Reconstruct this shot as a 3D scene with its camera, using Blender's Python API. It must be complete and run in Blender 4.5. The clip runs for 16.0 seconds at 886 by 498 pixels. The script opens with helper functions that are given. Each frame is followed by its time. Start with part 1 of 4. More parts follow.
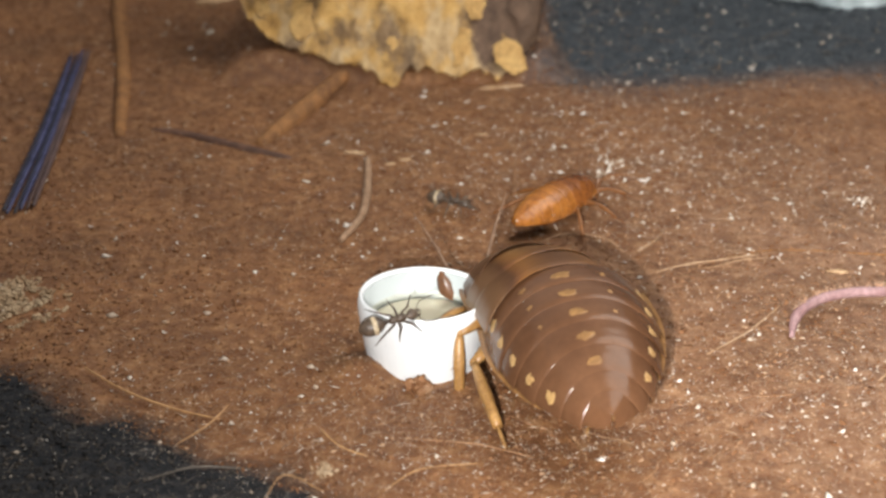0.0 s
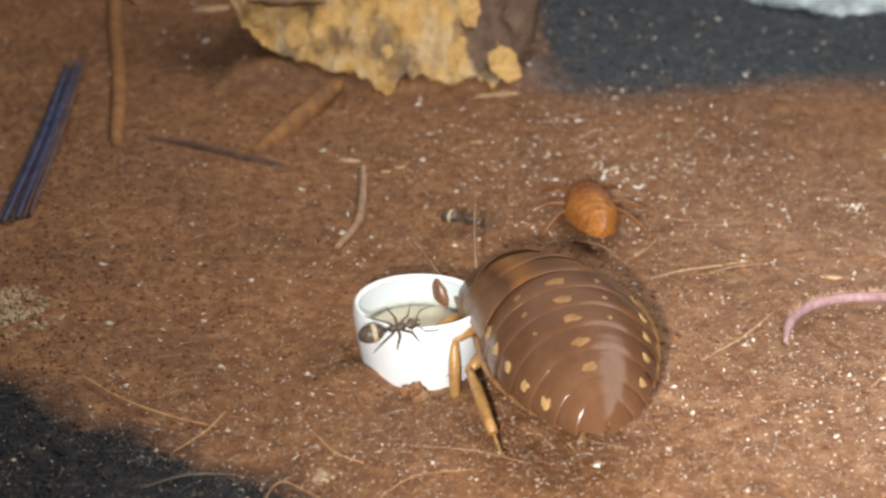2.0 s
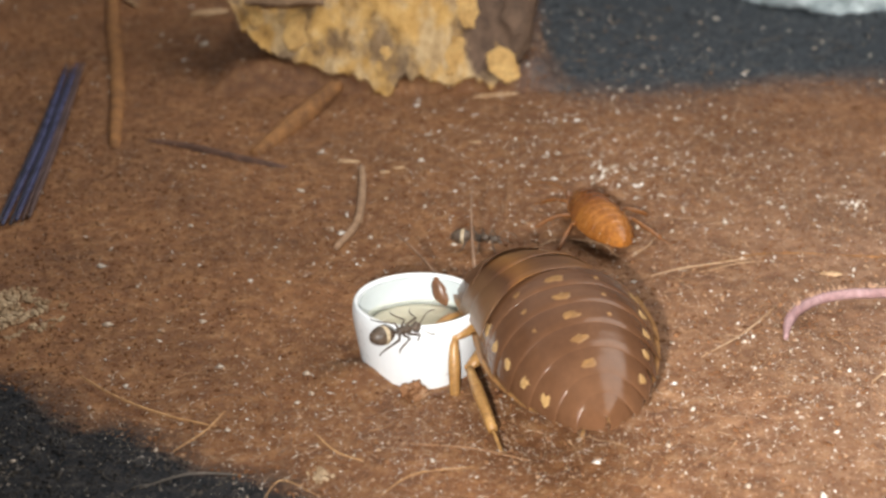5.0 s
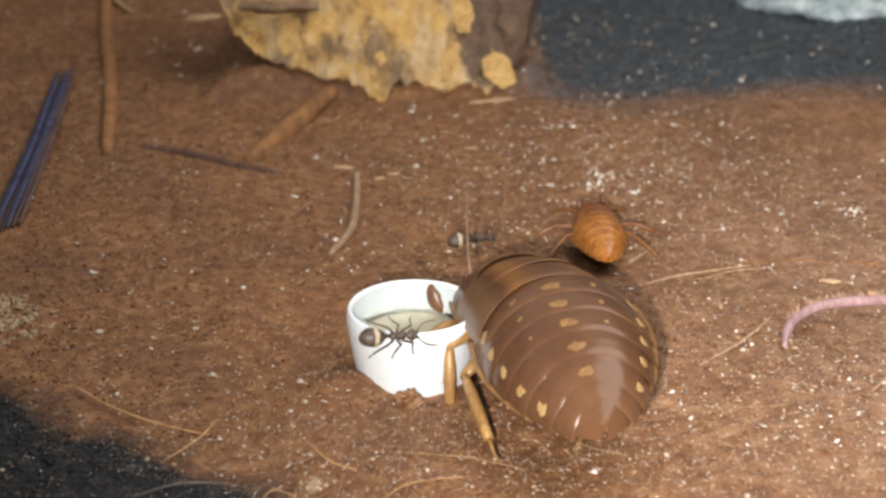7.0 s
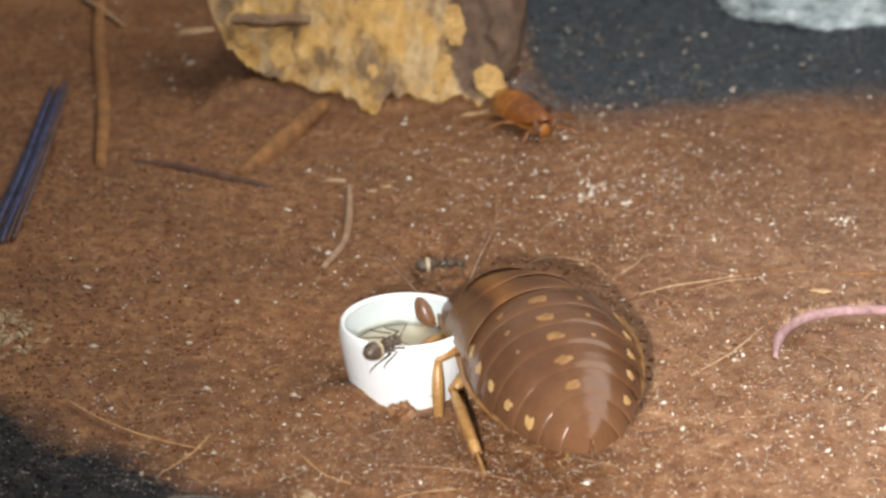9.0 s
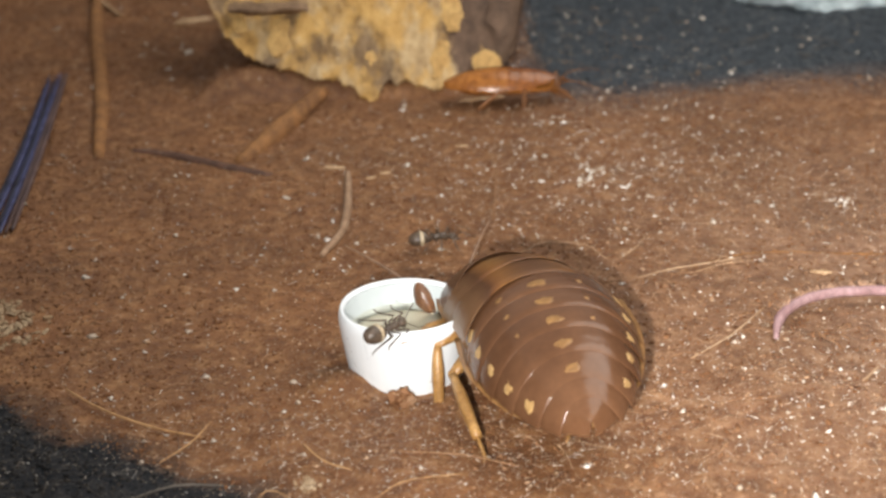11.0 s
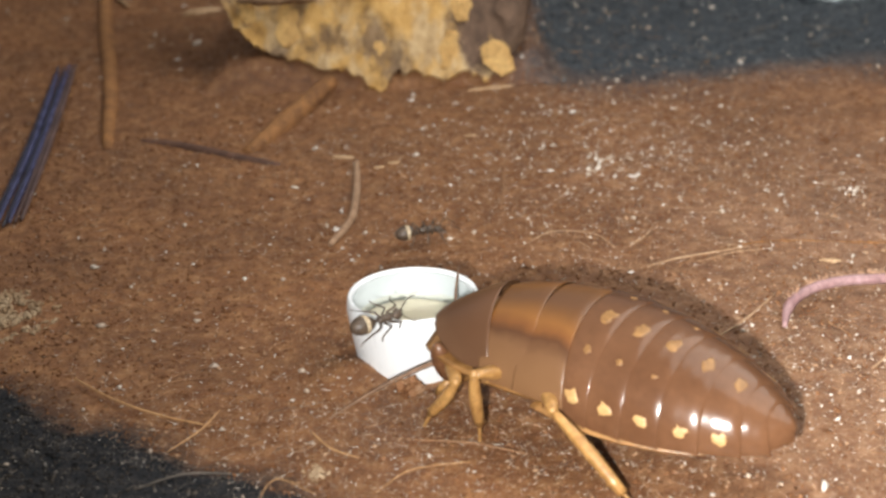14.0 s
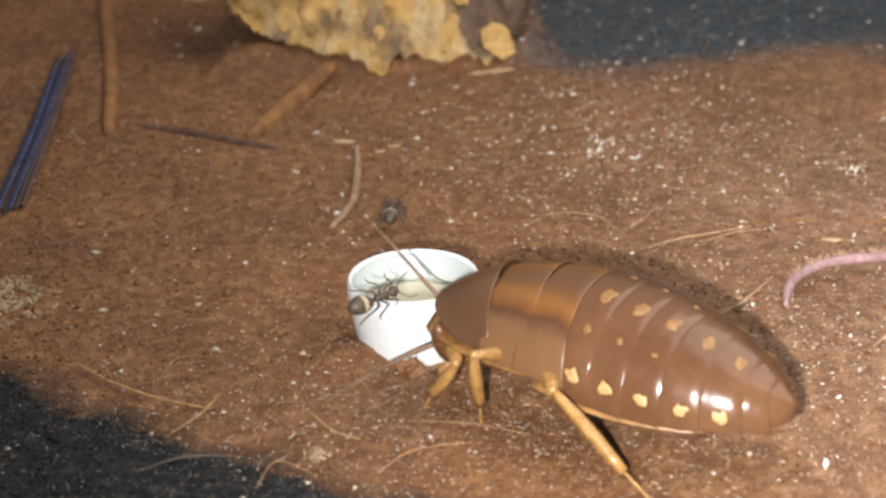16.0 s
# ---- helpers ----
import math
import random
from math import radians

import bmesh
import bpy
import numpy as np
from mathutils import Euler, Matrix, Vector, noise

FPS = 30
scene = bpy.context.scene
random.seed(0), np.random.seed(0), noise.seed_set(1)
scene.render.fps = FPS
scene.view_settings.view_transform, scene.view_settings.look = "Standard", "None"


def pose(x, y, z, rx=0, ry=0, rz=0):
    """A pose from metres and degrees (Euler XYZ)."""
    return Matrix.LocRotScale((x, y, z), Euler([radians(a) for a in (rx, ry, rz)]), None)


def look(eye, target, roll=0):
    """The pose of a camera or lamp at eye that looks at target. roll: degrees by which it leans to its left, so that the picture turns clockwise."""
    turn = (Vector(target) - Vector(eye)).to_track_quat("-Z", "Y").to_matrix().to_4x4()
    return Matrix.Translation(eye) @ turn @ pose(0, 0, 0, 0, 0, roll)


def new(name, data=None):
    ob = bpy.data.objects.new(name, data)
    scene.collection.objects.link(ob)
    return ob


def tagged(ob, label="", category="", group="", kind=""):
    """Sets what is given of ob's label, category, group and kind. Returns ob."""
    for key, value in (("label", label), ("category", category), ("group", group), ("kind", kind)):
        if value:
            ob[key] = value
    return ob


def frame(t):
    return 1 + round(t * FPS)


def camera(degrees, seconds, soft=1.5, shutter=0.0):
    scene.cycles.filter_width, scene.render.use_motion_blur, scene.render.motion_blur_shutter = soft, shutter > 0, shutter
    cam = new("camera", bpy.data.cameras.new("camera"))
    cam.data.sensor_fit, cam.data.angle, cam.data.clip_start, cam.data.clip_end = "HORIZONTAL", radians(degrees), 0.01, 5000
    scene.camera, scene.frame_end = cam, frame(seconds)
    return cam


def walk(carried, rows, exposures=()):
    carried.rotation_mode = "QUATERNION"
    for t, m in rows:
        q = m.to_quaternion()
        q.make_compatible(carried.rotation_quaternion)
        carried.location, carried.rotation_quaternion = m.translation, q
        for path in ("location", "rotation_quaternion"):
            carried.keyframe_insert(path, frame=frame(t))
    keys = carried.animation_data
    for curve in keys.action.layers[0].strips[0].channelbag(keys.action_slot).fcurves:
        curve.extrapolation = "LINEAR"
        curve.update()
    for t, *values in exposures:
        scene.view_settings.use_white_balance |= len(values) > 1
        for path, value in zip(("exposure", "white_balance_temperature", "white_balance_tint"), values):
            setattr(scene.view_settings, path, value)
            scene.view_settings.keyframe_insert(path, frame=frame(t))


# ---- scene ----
# ---- camera ----
cam = camera(28, 16.0, soft=2.8, shutter=0.5)
cam.data.dof.use_dof, cam.data.dof.focus_distance, cam.data.dof.aperture_fstop = True, 0.345, 27.0


def eye(x, y, z, yaw, pitch, roll):
    """A camera pose from its place, its turn to the left of +y, its pitch and its roll."""
    ya, pi_ = radians(yaw), radians(pitch)
    ahead = Vector((-math.sin(ya) * math.cos(pi_), math.cos(ya) * math.cos(pi_), math.sin(pi_)))
    return look((x, y, z), Vector((x, y, z)) + ahead, roll)


walk(cam, [
    (0.0, eye(0.00000, -0.32371, 0.15788, 0.000, -23.651, 0.000)),
    (0.5, eye(-0.00029, -0.32672, 0.15912, -0.020, -23.537, -0.068)),
    (1.0, eye(-0.00041, -0.32519, 0.15828, -0.039, -23.498, -0.037)),
    (1.5, eye(-0.00005, -0.32649, 0.15868, -0.108, -23.463, -0.063)),
    (2.0, eye(0.00026, -0.32494, 0.15820, -0.125, -23.387, -0.161)),
    (2.5, eye(0.00039, -0.32477, 0.15819, -0.149, -23.412, -0.291)),
    (3.0, eye(0.00025, -0.32566, 0.15856, -0.158, -23.352, -0.381)),
    (3.5, eye(0.00054, -0.32574, 0.15848, -0.111, -23.312, -0.514)),
    (4.0, eye(0.00080, -0.32559, 0.15766, -0.012, -23.291, -0.625)),
    (6.5, eye(0.00067, -0.32308, 0.15574, -0.200, -23.025, -0.455)),
    (7.0, eye(0.00063, -0.32174, 0.15498, -0.266, -22.945, -0.435)),
    (7.5, eye(0.00022, -0.32311, 0.15634, -0.382, -22.710, -0.251)),
    (8.0, eye(0.00042, -0.32376, 0.15717, -0.354, -22.607, -0.217)),
    (8.5, eye(0.00051, -0.32333, 0.15722, -0.456, -22.644, -0.418)),
    (9.0, eye(0.00143, -0.32300, 0.15642, -0.408, -22.668, -0.771)),
    (9.5, eye(0.00179, -0.32310, 0.15659, -0.367, -22.764, -1.013)),
    (10.0, eye(0.00201, -0.32266, 0.15574, -0.289, -22.854, -1.334)),
    (12.5, eye(0.00287, -0.32300, 0.15545, -0.204, -23.197, -1.611)),
    (13.0, eye(0.00287, -0.32365, 0.15518, -0.071, -23.135, -1.647)),
    (13.5, eye(0.00255, -0.32316, 0.15495, 0.049, -23.122, -1.647)),
    (14.0, eye(0.00297, -0.32290, 0.15482, 0.126, -23.264, -1.762)),
    (14.5, eye(0.00341, -0.32247, 0.15477, 0.191, -23.383, -2.018)),
    (15.0, eye(0.00386, -0.32221, 0.15454, 0.252, -23.414, -2.256)),
    (15.5, eye(0.00429, -0.32248, 0.15419, 0.308, -23.478, -2.349)),
    (16.0, eye(0.00410, -0.32330, 0.15324, 0.356, -23.587, -2.328)),])

# ---- light ----
world = bpy.data.worlds.new("room_light")
scene.world = world
world.use_nodes = True
world.node_tree.nodes["Background"].inputs[0].default_value = (1.0, 0.99, 0.97, 1)
world.node_tree.nodes["Background"].inputs[1].default_value = 0.42


def area_lamp(name, size, watts, colour, place, target, spread=180):
    data = bpy.data.lights.new(name, "AREA")
    data.shape, data.size, data.energy, data.color, data.spread = "DISK", size, watts, colour, radians(spread)
    new(name, data).matrix_world = look(place, target)


# the camera's own small lamp beside its lens, and an unseen wide fill added to brighten the right
area_lamp("torch_light", 0.008, 0.28, (1.0, 0.97, 0.94), (-0.016, -0.330, 0.139), (0.10, 0.03, 0.0), 54)
area_lamp("right_fill", 1.0, 7.4, (1.0, 0.95, 0.89), (0.5, 0.08, 0.62), (0.13, 0.03, 0.0))
scene.view_settings.exposure = 0.0

# ---- materials ----
MM = 0.001


def material(name, rough=0.6, metal=0.0, spec=0.5):
    mat = bpy.data.materials.new(name)
    mat.use_nodes = True
    b = mat.node_tree.nodes["Principled BSDF"]
    b.inputs["Roughness"].default_value = rough
    b.inputs["Metallic"].default_value = metal
    b.inputs["Specular IOR Level"].default_value = spec
    return mat, mat.node_tree, b


def node(tree, kind, **inputs):
    n = tree.nodes.new(kind)
    for k, v in inputs.items():
        n.inputs[k.replace("_", " ")].default_value = v
    return n


def noise_tex(tree, scale, detail=4.0, rough=0.6, coord="Object"):
    n = node(tree, "ShaderNodeTexNoise", Scale=scale, Detail=detail, Roughness=rough)
    tc = tree.nodes.new("ShaderNodeTexCoord")
    tree.links.new(tc.outputs[coord], n.inputs["Vector"])
    return n


def ramp(tree, source, stops):
    r = tree.nodes.new("ShaderNodeValToRGB")
    els = r.color_ramp.elements
    while len(els) < len(stops):
        els.new(0.5)
    for e, (p, c) in zip(els, stops):
        e.position, e.color = p, (*c, 1)
    tree.links.new(source, r.inputs[0])
    return r


def mixc(tree, fac, a, b):
    m = tree.nodes.new("ShaderNodeMix")
    m.data_type = "RGBA"
    for sock, v in ((m.inputs[0], fac), (m.inputs[6], a), (m.inputs[7], b)):
        if isinstance(v, (int, float)):
            sock.default_value = v
        elif isinstance(v, tuple):
            sock.default_value = (*v, 1)
        else:
            tree.links.new(v, sock)
    return m.outputs[2]


def bumped(tree, b, source, strength, dist):
    n = tree.nodes.new("ShaderNodeBump")
    n.inputs["Strength"].default_value, n.inputs["Distance"].default_value = strength, dist
    tree.links.new(source, n.inputs["Height"])
    tree.links.new(n.outputs[0], b.inputs["Normal"])


def two_tone(name, dark, light, scale, rough=0.6, bump=0.3, fine=None, spec=0.5, lo=0.35, hi=0.65, grain=(0.72, 1.2)):
    """A surface whose colour wanders between two tones at two scales, with a fine relief."""
    mat, tree, b = material(name, rough, spec=spec)
    n = noise_tex(tree, scale)
    f = noise_tex(tree, fine or scale * 6, 3)
    col = ramp(tree, n.outputs[0], [(lo, dark), (hi, light)]).outputs[0]
    shade = ramp(tree, f.outputs[0], [(0.3, (grain[0],) * 3), (0.7, (grain[1],) * 3)]).outputs[0]
    m = tree.nodes.new("ShaderNodeMix")
    m.data_type, m.blend_type = "RGBA", "MULTIPLY"
    m.inputs[0].default_value = 1.0
    tree.links.new(col, m.inputs[6])
    tree.links.new(shade, m.inputs[7])
    tree.links.new(m.outputs[2], b.inputs["Base Color"])
    if bump:
        bumped(tree, b, f.outputs[0], bump, 0.0004)
    return mat


def math_node(tree, op, a, b=None, clamp=False):
    n = tree.nodes.new("ShaderNodeMath")
    n.operation, n.use_clamp = op, clamp
    for sock, v in zip(n.inputs, (a, b)):
        if v is None:
            continue
        if isinstance(v, (int, float)):
            sock.default_value = v
        else:
            tree.links.new(v, sock)
    return n.outputs[0]


def veil_blend(tree):
    """How far the painted brown reflection gives way to black soil (before) and grey (behind)."""
    tc = tree.nodes.new("ShaderNodeTexCoord")
    sep = tree.nodes.new("ShaderNodeSeparateXYZ")
    tree.links.new(tc.outputs["Object"], sep.inputs[0])
    x, y = sep.outputs[0], sep.outputs[1]
    wob = noise_tex(tree, 45.0, 5)
    w = math_node(tree, "MULTIPLY", math_node(tree, "SUBTRACT", wob.outputs[0], 0.5), 0.03)
    # front bed: below a slanting line
    d1 = math_node(tree, "ADD", math_node(tree, "ADD", math_node(tree, "MULTIPLY", x, -0.576), math_node(tree, "MULTIPLY", y, -0.817)), w)
    f1 = math_node(tree, "DIVIDE", math_node(tree, "SUBTRACT", d1, 0.0600), 0.010, clamp=True)
    # back bed: beyond the bark
    d2 = math_node(tree, "ADD", math_node(tree, "SUBTRACT", y, math_node(tree, "MULTIPLY", x, 0.11)), w)
    f2 = math_node(tree, "DIVIDE", math_node(tree, "SUBTRACT", d2, 0.126), 0.034, clamp=True)
    d3 = math_node(tree, "ADD", x, w)
    f3 = math_node(tree, "DIVIDE", math_node(tree, "SUBTRACT", d3, 0.017), 0.018, clamp=True)
    return f1, math_node(tree, "MULTIPLY", f2, f3)


def soil_material():
    mat, tree, b = material("veiled_soil", 0.85, spec=0.55)
    big, mid, fine = noise_tex(tree, 30, 4), noise_tex(tree, 260, 5, 0.7), noise_tex(tree, 1400, 3, 0.7)
    patch = noise_tex(tree, 95, 5, 0.65)
    c1 = ramp(tree, mid.outputs[0], [(0.32, (0.118, 0.045, 0.013)), (0.47, (0.176, 0.075, 0.026)), (0.60, (0.248, 0.119, 0.045)), (0.74, (0.36, 0.205, 0.10))]).outputs[0]
    wet = ramp(tree, mid.outputs[0], [(0.32, (0.075, 0.025, 0.007)), (0.52, (0.160, 0.060, 0.018)), (0.74, (0.28, 0.135, 0.055))]).outputs[0]
    c1 = mixc(tree, ramp(tree, patch.outputs[0], [(0.42, (0, 0, 0)), (0.66, (0.6, 0.6, 0.6))]).outputs[0], c1, wet)
    gloss = ramp(tree, fine.outputs[0], [(0.42, (0.85, 0.85, 0.85)), (0.68, (0.32, 0.32, 0.32))])
    tree.links.new(gloss.outputs[0], b.inputs["Roughness"])
    c2 = ramp(tree, big.outputs[0], [(0.35, (0.78, 0.76, 0.75)), (0.65, (1.2, 1.2, 1.2))]).outputs[0]
    m = tree.nodes.new("ShaderNodeMix")
    m.data_type, m.blend_type = "RGBA", "MULTIPLY"
    m.inputs[0].default_value = 1.0
    tree.links.new(c1, m.inputs[6])
    tree.links.new(c2, m.inputs[7])
    dark = ramp(tree, mid.outputs[0], [(0.35, (0.010, 0.012, 0.015)), (0.55, (0.026, 0.026, 0.028)), (0.72, (0.075, 0.068, 0.062))]).outputs[0]
    grey_soil = ramp(tree, mid.outputs[0], [(0.33, (0.011, 0.016, 0.021)), (0.55, (0.031, 0.041, 0.052)), (0.68, (0.068, 0.075, 0.082)), (0.8, (0.13, 0.12, 0.11))]).outputs[0]
    front, back = veil_blend(tree)
    # haze painted in: paler, greyer soil towards the open side and the front
    tc = tree.nodes.new("ShaderNodeTexCoord")
    sep = tree.nodes.new("ShaderNodeSeparateXYZ")
    tree.links.new(tc.outputs["Object"], sep.inputs[0])
    faded = math_node(tree, "DIVIDE", math_node(tree, "SUBTRACT", math_node(tree, "ADD", sep.outputs[0], math_node(tree, "MULTIPLY", math_node(tree, "SUBTRACT", big.outputs[0], 0.5), 0.12)), 0.02), 0.10, clamp=True)
    near = math_node(tree, "DIVIDE", math_node(tree, "SUBTRACT", 0.115, sep.outputs[1]), 0.07, clamp=True)
    faded = math_node(tree, "MULTIPLY", faded, math_node(tree, "ADD", 0.25, math_node(tree, "MULTIPLY", near, 0.75)))
    haze_tone = ramp(tree, mid.outputs[0], [(0.32, (0.155, 0.082, 0.047)), (0.5, (0.25, 0.152, 0.100)), (0.72, (0.40, 0.285, 0.21))]).outputs[0]
    veiled = mixc(tree, math_node(tree, "MULTIPLY", faded, 0.6), m.outputs[2], haze_tone)
    # brown stands for a reflected veil; black and grey lie where it ends
    col = mixc(tree, back, mixc(tree, front, veiled, dark), grey_soil)
    tree.links.new(col, b.inputs["Base Color"])
    tree.links.new(math_node(tree, "SUBTRACT", 0.55, math_node(tree, "MULTIPLY", front, 0.45)), b.inputs["Specular IOR Level"])
    h = math_node(tree, "ADD", mid.outputs[0], math_node(tree, "MULTIPLY", fine.outputs[0], 0.5))
    bumped(tree, b, h, 0.6, 0.0006)
    return mat


def island_material(name, stops, rough=0.8):
    mat, tree, b = material(name, rough, spec=0.3)
    g = tree.nodes.new("ShaderNodeNewGeometry")
    r = ramp(tree, g.outputs["Random Per Island"], stops)
    tree.links.new(r.outputs[0], b.inputs["Base Color"])
    return mat


def bark_material():
    mat, tree, b = material("peeled_bark", 0.75, spec=0.35)
    tc = tree.nodes.new("ShaderNodeTexCoord")
    mp = tree.nodes.new("ShaderNodeMapping")
    mp.inputs["Scale"].default_value = (1.0, 0.6, 0.6)
    tree.links.new(tc.outputs["Object"], mp.inputs[0])
    n1, n2, n3, n4 = (node(tree, "ShaderNodeTexNoise", Scale=s, Detail=d, Roughness=r) for s, d, r in ((75, 5, 0.65), (260, 5, 0.7), (1100, 4, 0.7), (120, 4, 0.6)))
    for n in (n1, n2, n3, n4):
        tree.links.new(mp.outputs[0], n.inputs["Vector"])
    gold = ramp(tree, n2.outputs[0], [(0.28, (0.25, 0.14, 0.045)), (0.42, (0.44, 0.255, 0.075)), (0.6, (0.56, 0.345, 0.115)), (0.78, (0.64, 0.47, 0.25))]).outputs[0]
    cream = ramp(tree, n2.outputs[0], [(0.3, (0.24, 0.15, 0.075)), (0.5, (0.44, 0.31, 0.16)), (0.7, (0.58, 0.45, 0.27))]).outputs[0]
    gold = mixc(tree, ramp(tree, n4.outputs[0], [(0.44, (0, 0, 0)), (0.56, (0.9, 0.9, 0.9))]).outputs[0], gold, cream)
    brown = ramp(tree, n2.outputs[0], [(0.3, (0.055, 0.032, 0.02)), (0.7, (0.16, 0.098, 0.062))]).outputs[0]
    sep = tree.nodes.new("ShaderNodeSeparateXYZ")
    tree.links.new(tc.outputs["Object"], sep.inputs[0])
    # one side keeps its old dark crust
    wander = math_node(tree, "MULTIPLY", math_node(tree, "SUBTRACT", n1.outputs[0], 0.5), 0.08)
    crust = math_node(tree, "DIVIDE", math_node(tree, "SUBTRACT", math_node(tree, "ADD", math_node(tree, "ADD", sep.outputs[0], math_node(tree, "MULTIPLY", sep.outputs[2], 0.7)), wander), 0.012), 0.010, clamp=True)
    patch = ramp(tree, n1.outputs[0], [(0.50, (0, 0, 0)), (0.60, (0.75, 0.75, 0.75))]).outputs[0]
    tree.links.new(mixc(tree, math_node(tree, "MAXIMUM", crust, patch), gold, brown), b.inputs["Base Color"])
    bumped(tree, b, math_node(tree, "ADD", n2.outputs[0], math_node(tree, "MULTIPLY", n3.outputs[0], 0.4)), 0.35, 0.0010)
    return mat


def plastic(name, colour, rough):
    """Moulded plastic with a faint mottle in its gloss."""
    mat, tree, b = material(name, rough)
    n = noise_tex(tree, 250, 4)
    tree.links.new(mixc(tree, n.outputs[0], tuple(c * 0.95 for c in colour), tuple(min(0.88, c * 1.04) for c in colour)), b.inputs["Base Color"])
    r = ramp(tree, n.outputs[0], [(0.3, (rough - 0.07,) * 3), (0.7, (rough + 0.1,) * 3)])
    tree.links.new(r.outputs[0], b.inputs["Roughness"])
    return mat


def banded(name, stops, collar=False):
    """Shell whose markings run along the body, mirrored about its midline and fanning out backwards, with wandering borders; on a collar they follow its rim."""
    mat, tree, b = material(name, 0.3, spec=0.4)
    tc = tree.nodes.new("ShaderNodeTexCoord")
    sep = tree.nodes.new("ShaderNodeSeparateXYZ")
    tree.links.new(tc.outputs["Object"], sep.inputs[0])
    n, f = noise_tex(tree, 130, 4), noise_tex(tree, 900, 3)
    side = math_node(tree, "DIVIDE", math_node(tree, "ABSOLUTE", sep.outputs[1]), 0.0155)
    if collar:
        ahead = math_node(tree, "DIVIDE", math_node(tree, "SUBTRACT", sep.outputs[0], 0.0205), 0.0145)
        ahead = math_node(tree, "MAXIMUM", ahead, 0.0)
        side = math_node(tree, "SQRT", math_node(tree, "ADD", math_node(tree, "MULTIPLY", side, side), math_node(tree, "MULTIPLY", ahead, ahead)))
    else:
        side = math_node(tree, "ADD", side, math_node(tree, "MULTIPLY", math_node(tree, "SUBTRACT", sep.outputs[0], 0.011), 13.0))
    wander = math_node(tree, "MULTIPLY", math_node(tree, "SUBTRACT", n.outputs[0], 0.5), 0.3)
    tree.links.new(ramp(tree, math_node(tree, "ADD", side, wander), stops).outputs[0], b.inputs["Base Color"])
    bumped(tree, b, f.outputs[0], 0.05, 0.0004)
    return mat


SOIL = soil_material()
GRAIN = island_material("perlite_grain", [(0.0, (0.52, 0.45, 0.38)), (0.4, (0.40, 0.30, 0.21)), (0.75, (0.64, 0.58, 0.50)), (1.0, (0.76, 0.72, 0.66))])
CRUMB = island_material("soil_crumb", [(0.0, (0.122, 0.049, 0.017)), (0.5, (0.172, 0.074, 0.028)), (0.82, (0.25, 0.122, 0.056)), (1.0, (0.43, 0.28, 0.17))], 0.7)
DCRUMB = island_material("black_crumb", [(0.0, (0.006, 0.006, 0.007)), (0.5, (0.020, 0.018, 0.017)), (0.8, (0.05, 0.041, 0.033)), (0.95, (0.11, 0.092, 0.076)), (1.0, (0.30, 0.27, 0.24))], 0.8)
# glossy, with the sparkle of wet soil also put into pale colours
GLINT = island_material("sparkle_grain", [(0.0, (0.30, 0.22, 0.16)), (0.5, (0.45, 0.38, 0.32)), (1.0, (0.7, 0.68, 0.64))], 0.14)
GLINT_FIBRE = island_material("glint_fibre", [(0.0, (0.12, 0.05, 0.022)), (0.6, (0.22, 0.115, 0.06)), (0.7, (0.42, 0.30, 0.20)), (1.0, (0.80, 0.74, 0.66))], 0.16)
FLAKE = island_material("tan_flake", [(0.0, (0.20, 0.105, 0.055)), (0.6, (0.31, 0.185, 0.11)), (1.0, (0.45, 0.32, 0.21))])
GREYCRUMB = island_material("grey_crumb", [(0.0, (0.014, 0.017, 0.02)), (0.7, (0.045, 0.05, 0.056)), (1.0, (0.16, 0.165, 0.165))])
FIBRE = two_tone("coir_fibre", (0.24, 0.115, 0.05), (0.36, 0.20, 0.10), 150, 0.7, 0)
FIBRE_GOLD = two_tone("golden_fibre", (0.38, 0.20, 0.08), (0.52, 0.31, 0.14), 150, 0.5, 0)
FIBRE_PALE = two_tone("pale_fibre", (0.36, 0.22, 0.12), (0.52, 0.36, 0.22), 150, 0.7, 0)
GREYHAIR = two_tone("grey_hair", (0.07, 0.058, 0.046), (0.17, 0.14, 0.115), 150, 0.7, 0)
CHIPM = two_tone("dry_chip", (0.36, 0.22, 0.11), (0.55, 0.38, 0.22), 300, 0.8, 0.4)
PALE_CHIP = two_tone("pale_chip", (0.50, 0.42, 0.32), (0.70, 0.64, 0.54), 300, 0.6, 0.3)
MOULD = two_tone("mould", (0.30, 0.195, 0.105), (0.48, 0.36, 0.23), 200, 0.95, 0.4)
BARK = bark_material()
CAPM = plastic("white_plastic", (0.78, 0.81, 0.82), 0.32)
# darker copies of the cap's plastic: the shade inside it, as colour
CAP_INNER_SHADE = plastic("cap_inner_shade", (0.52, 0.57, 0.57), 0.4)
CAP_FLOOR_SHADE = plastic("cap_floor_shade", (0.56, 0.54, 0.45), 0.5)
ROACH = two_tone("roach_shell", (0.088, 0.039, 0.018), (0.132, 0.062, 0.030), 70, 0.19, 0.05, 900, spec=0.34, grain=(0.93, 1.05))
ROACH_AMBER = banded("roach_amber", [(0.0, (0.105, 0.047, 0.020)), (0.16, (0.125, 0.054, 0.018)), (0.34, (0.18, 0.076, 0.021)), (0.47, (0.14, 0.055, 0.017)), (0.56, (0.075, 0.032, 0.014)), (0.68, (0.14, 0.070, 0.032)), (0.9, (0.17, 0.088, 0.040))])
ROACH_FRONT = banded("roach_front", [(0.0, (0.12, 0.055, 0.025)), (0.45, (0.095, 0.044, 0.021)), (0.66, (0.10, 0.049, 0.025)), (0.86, (0.14, 0.075, 0.04))], True)
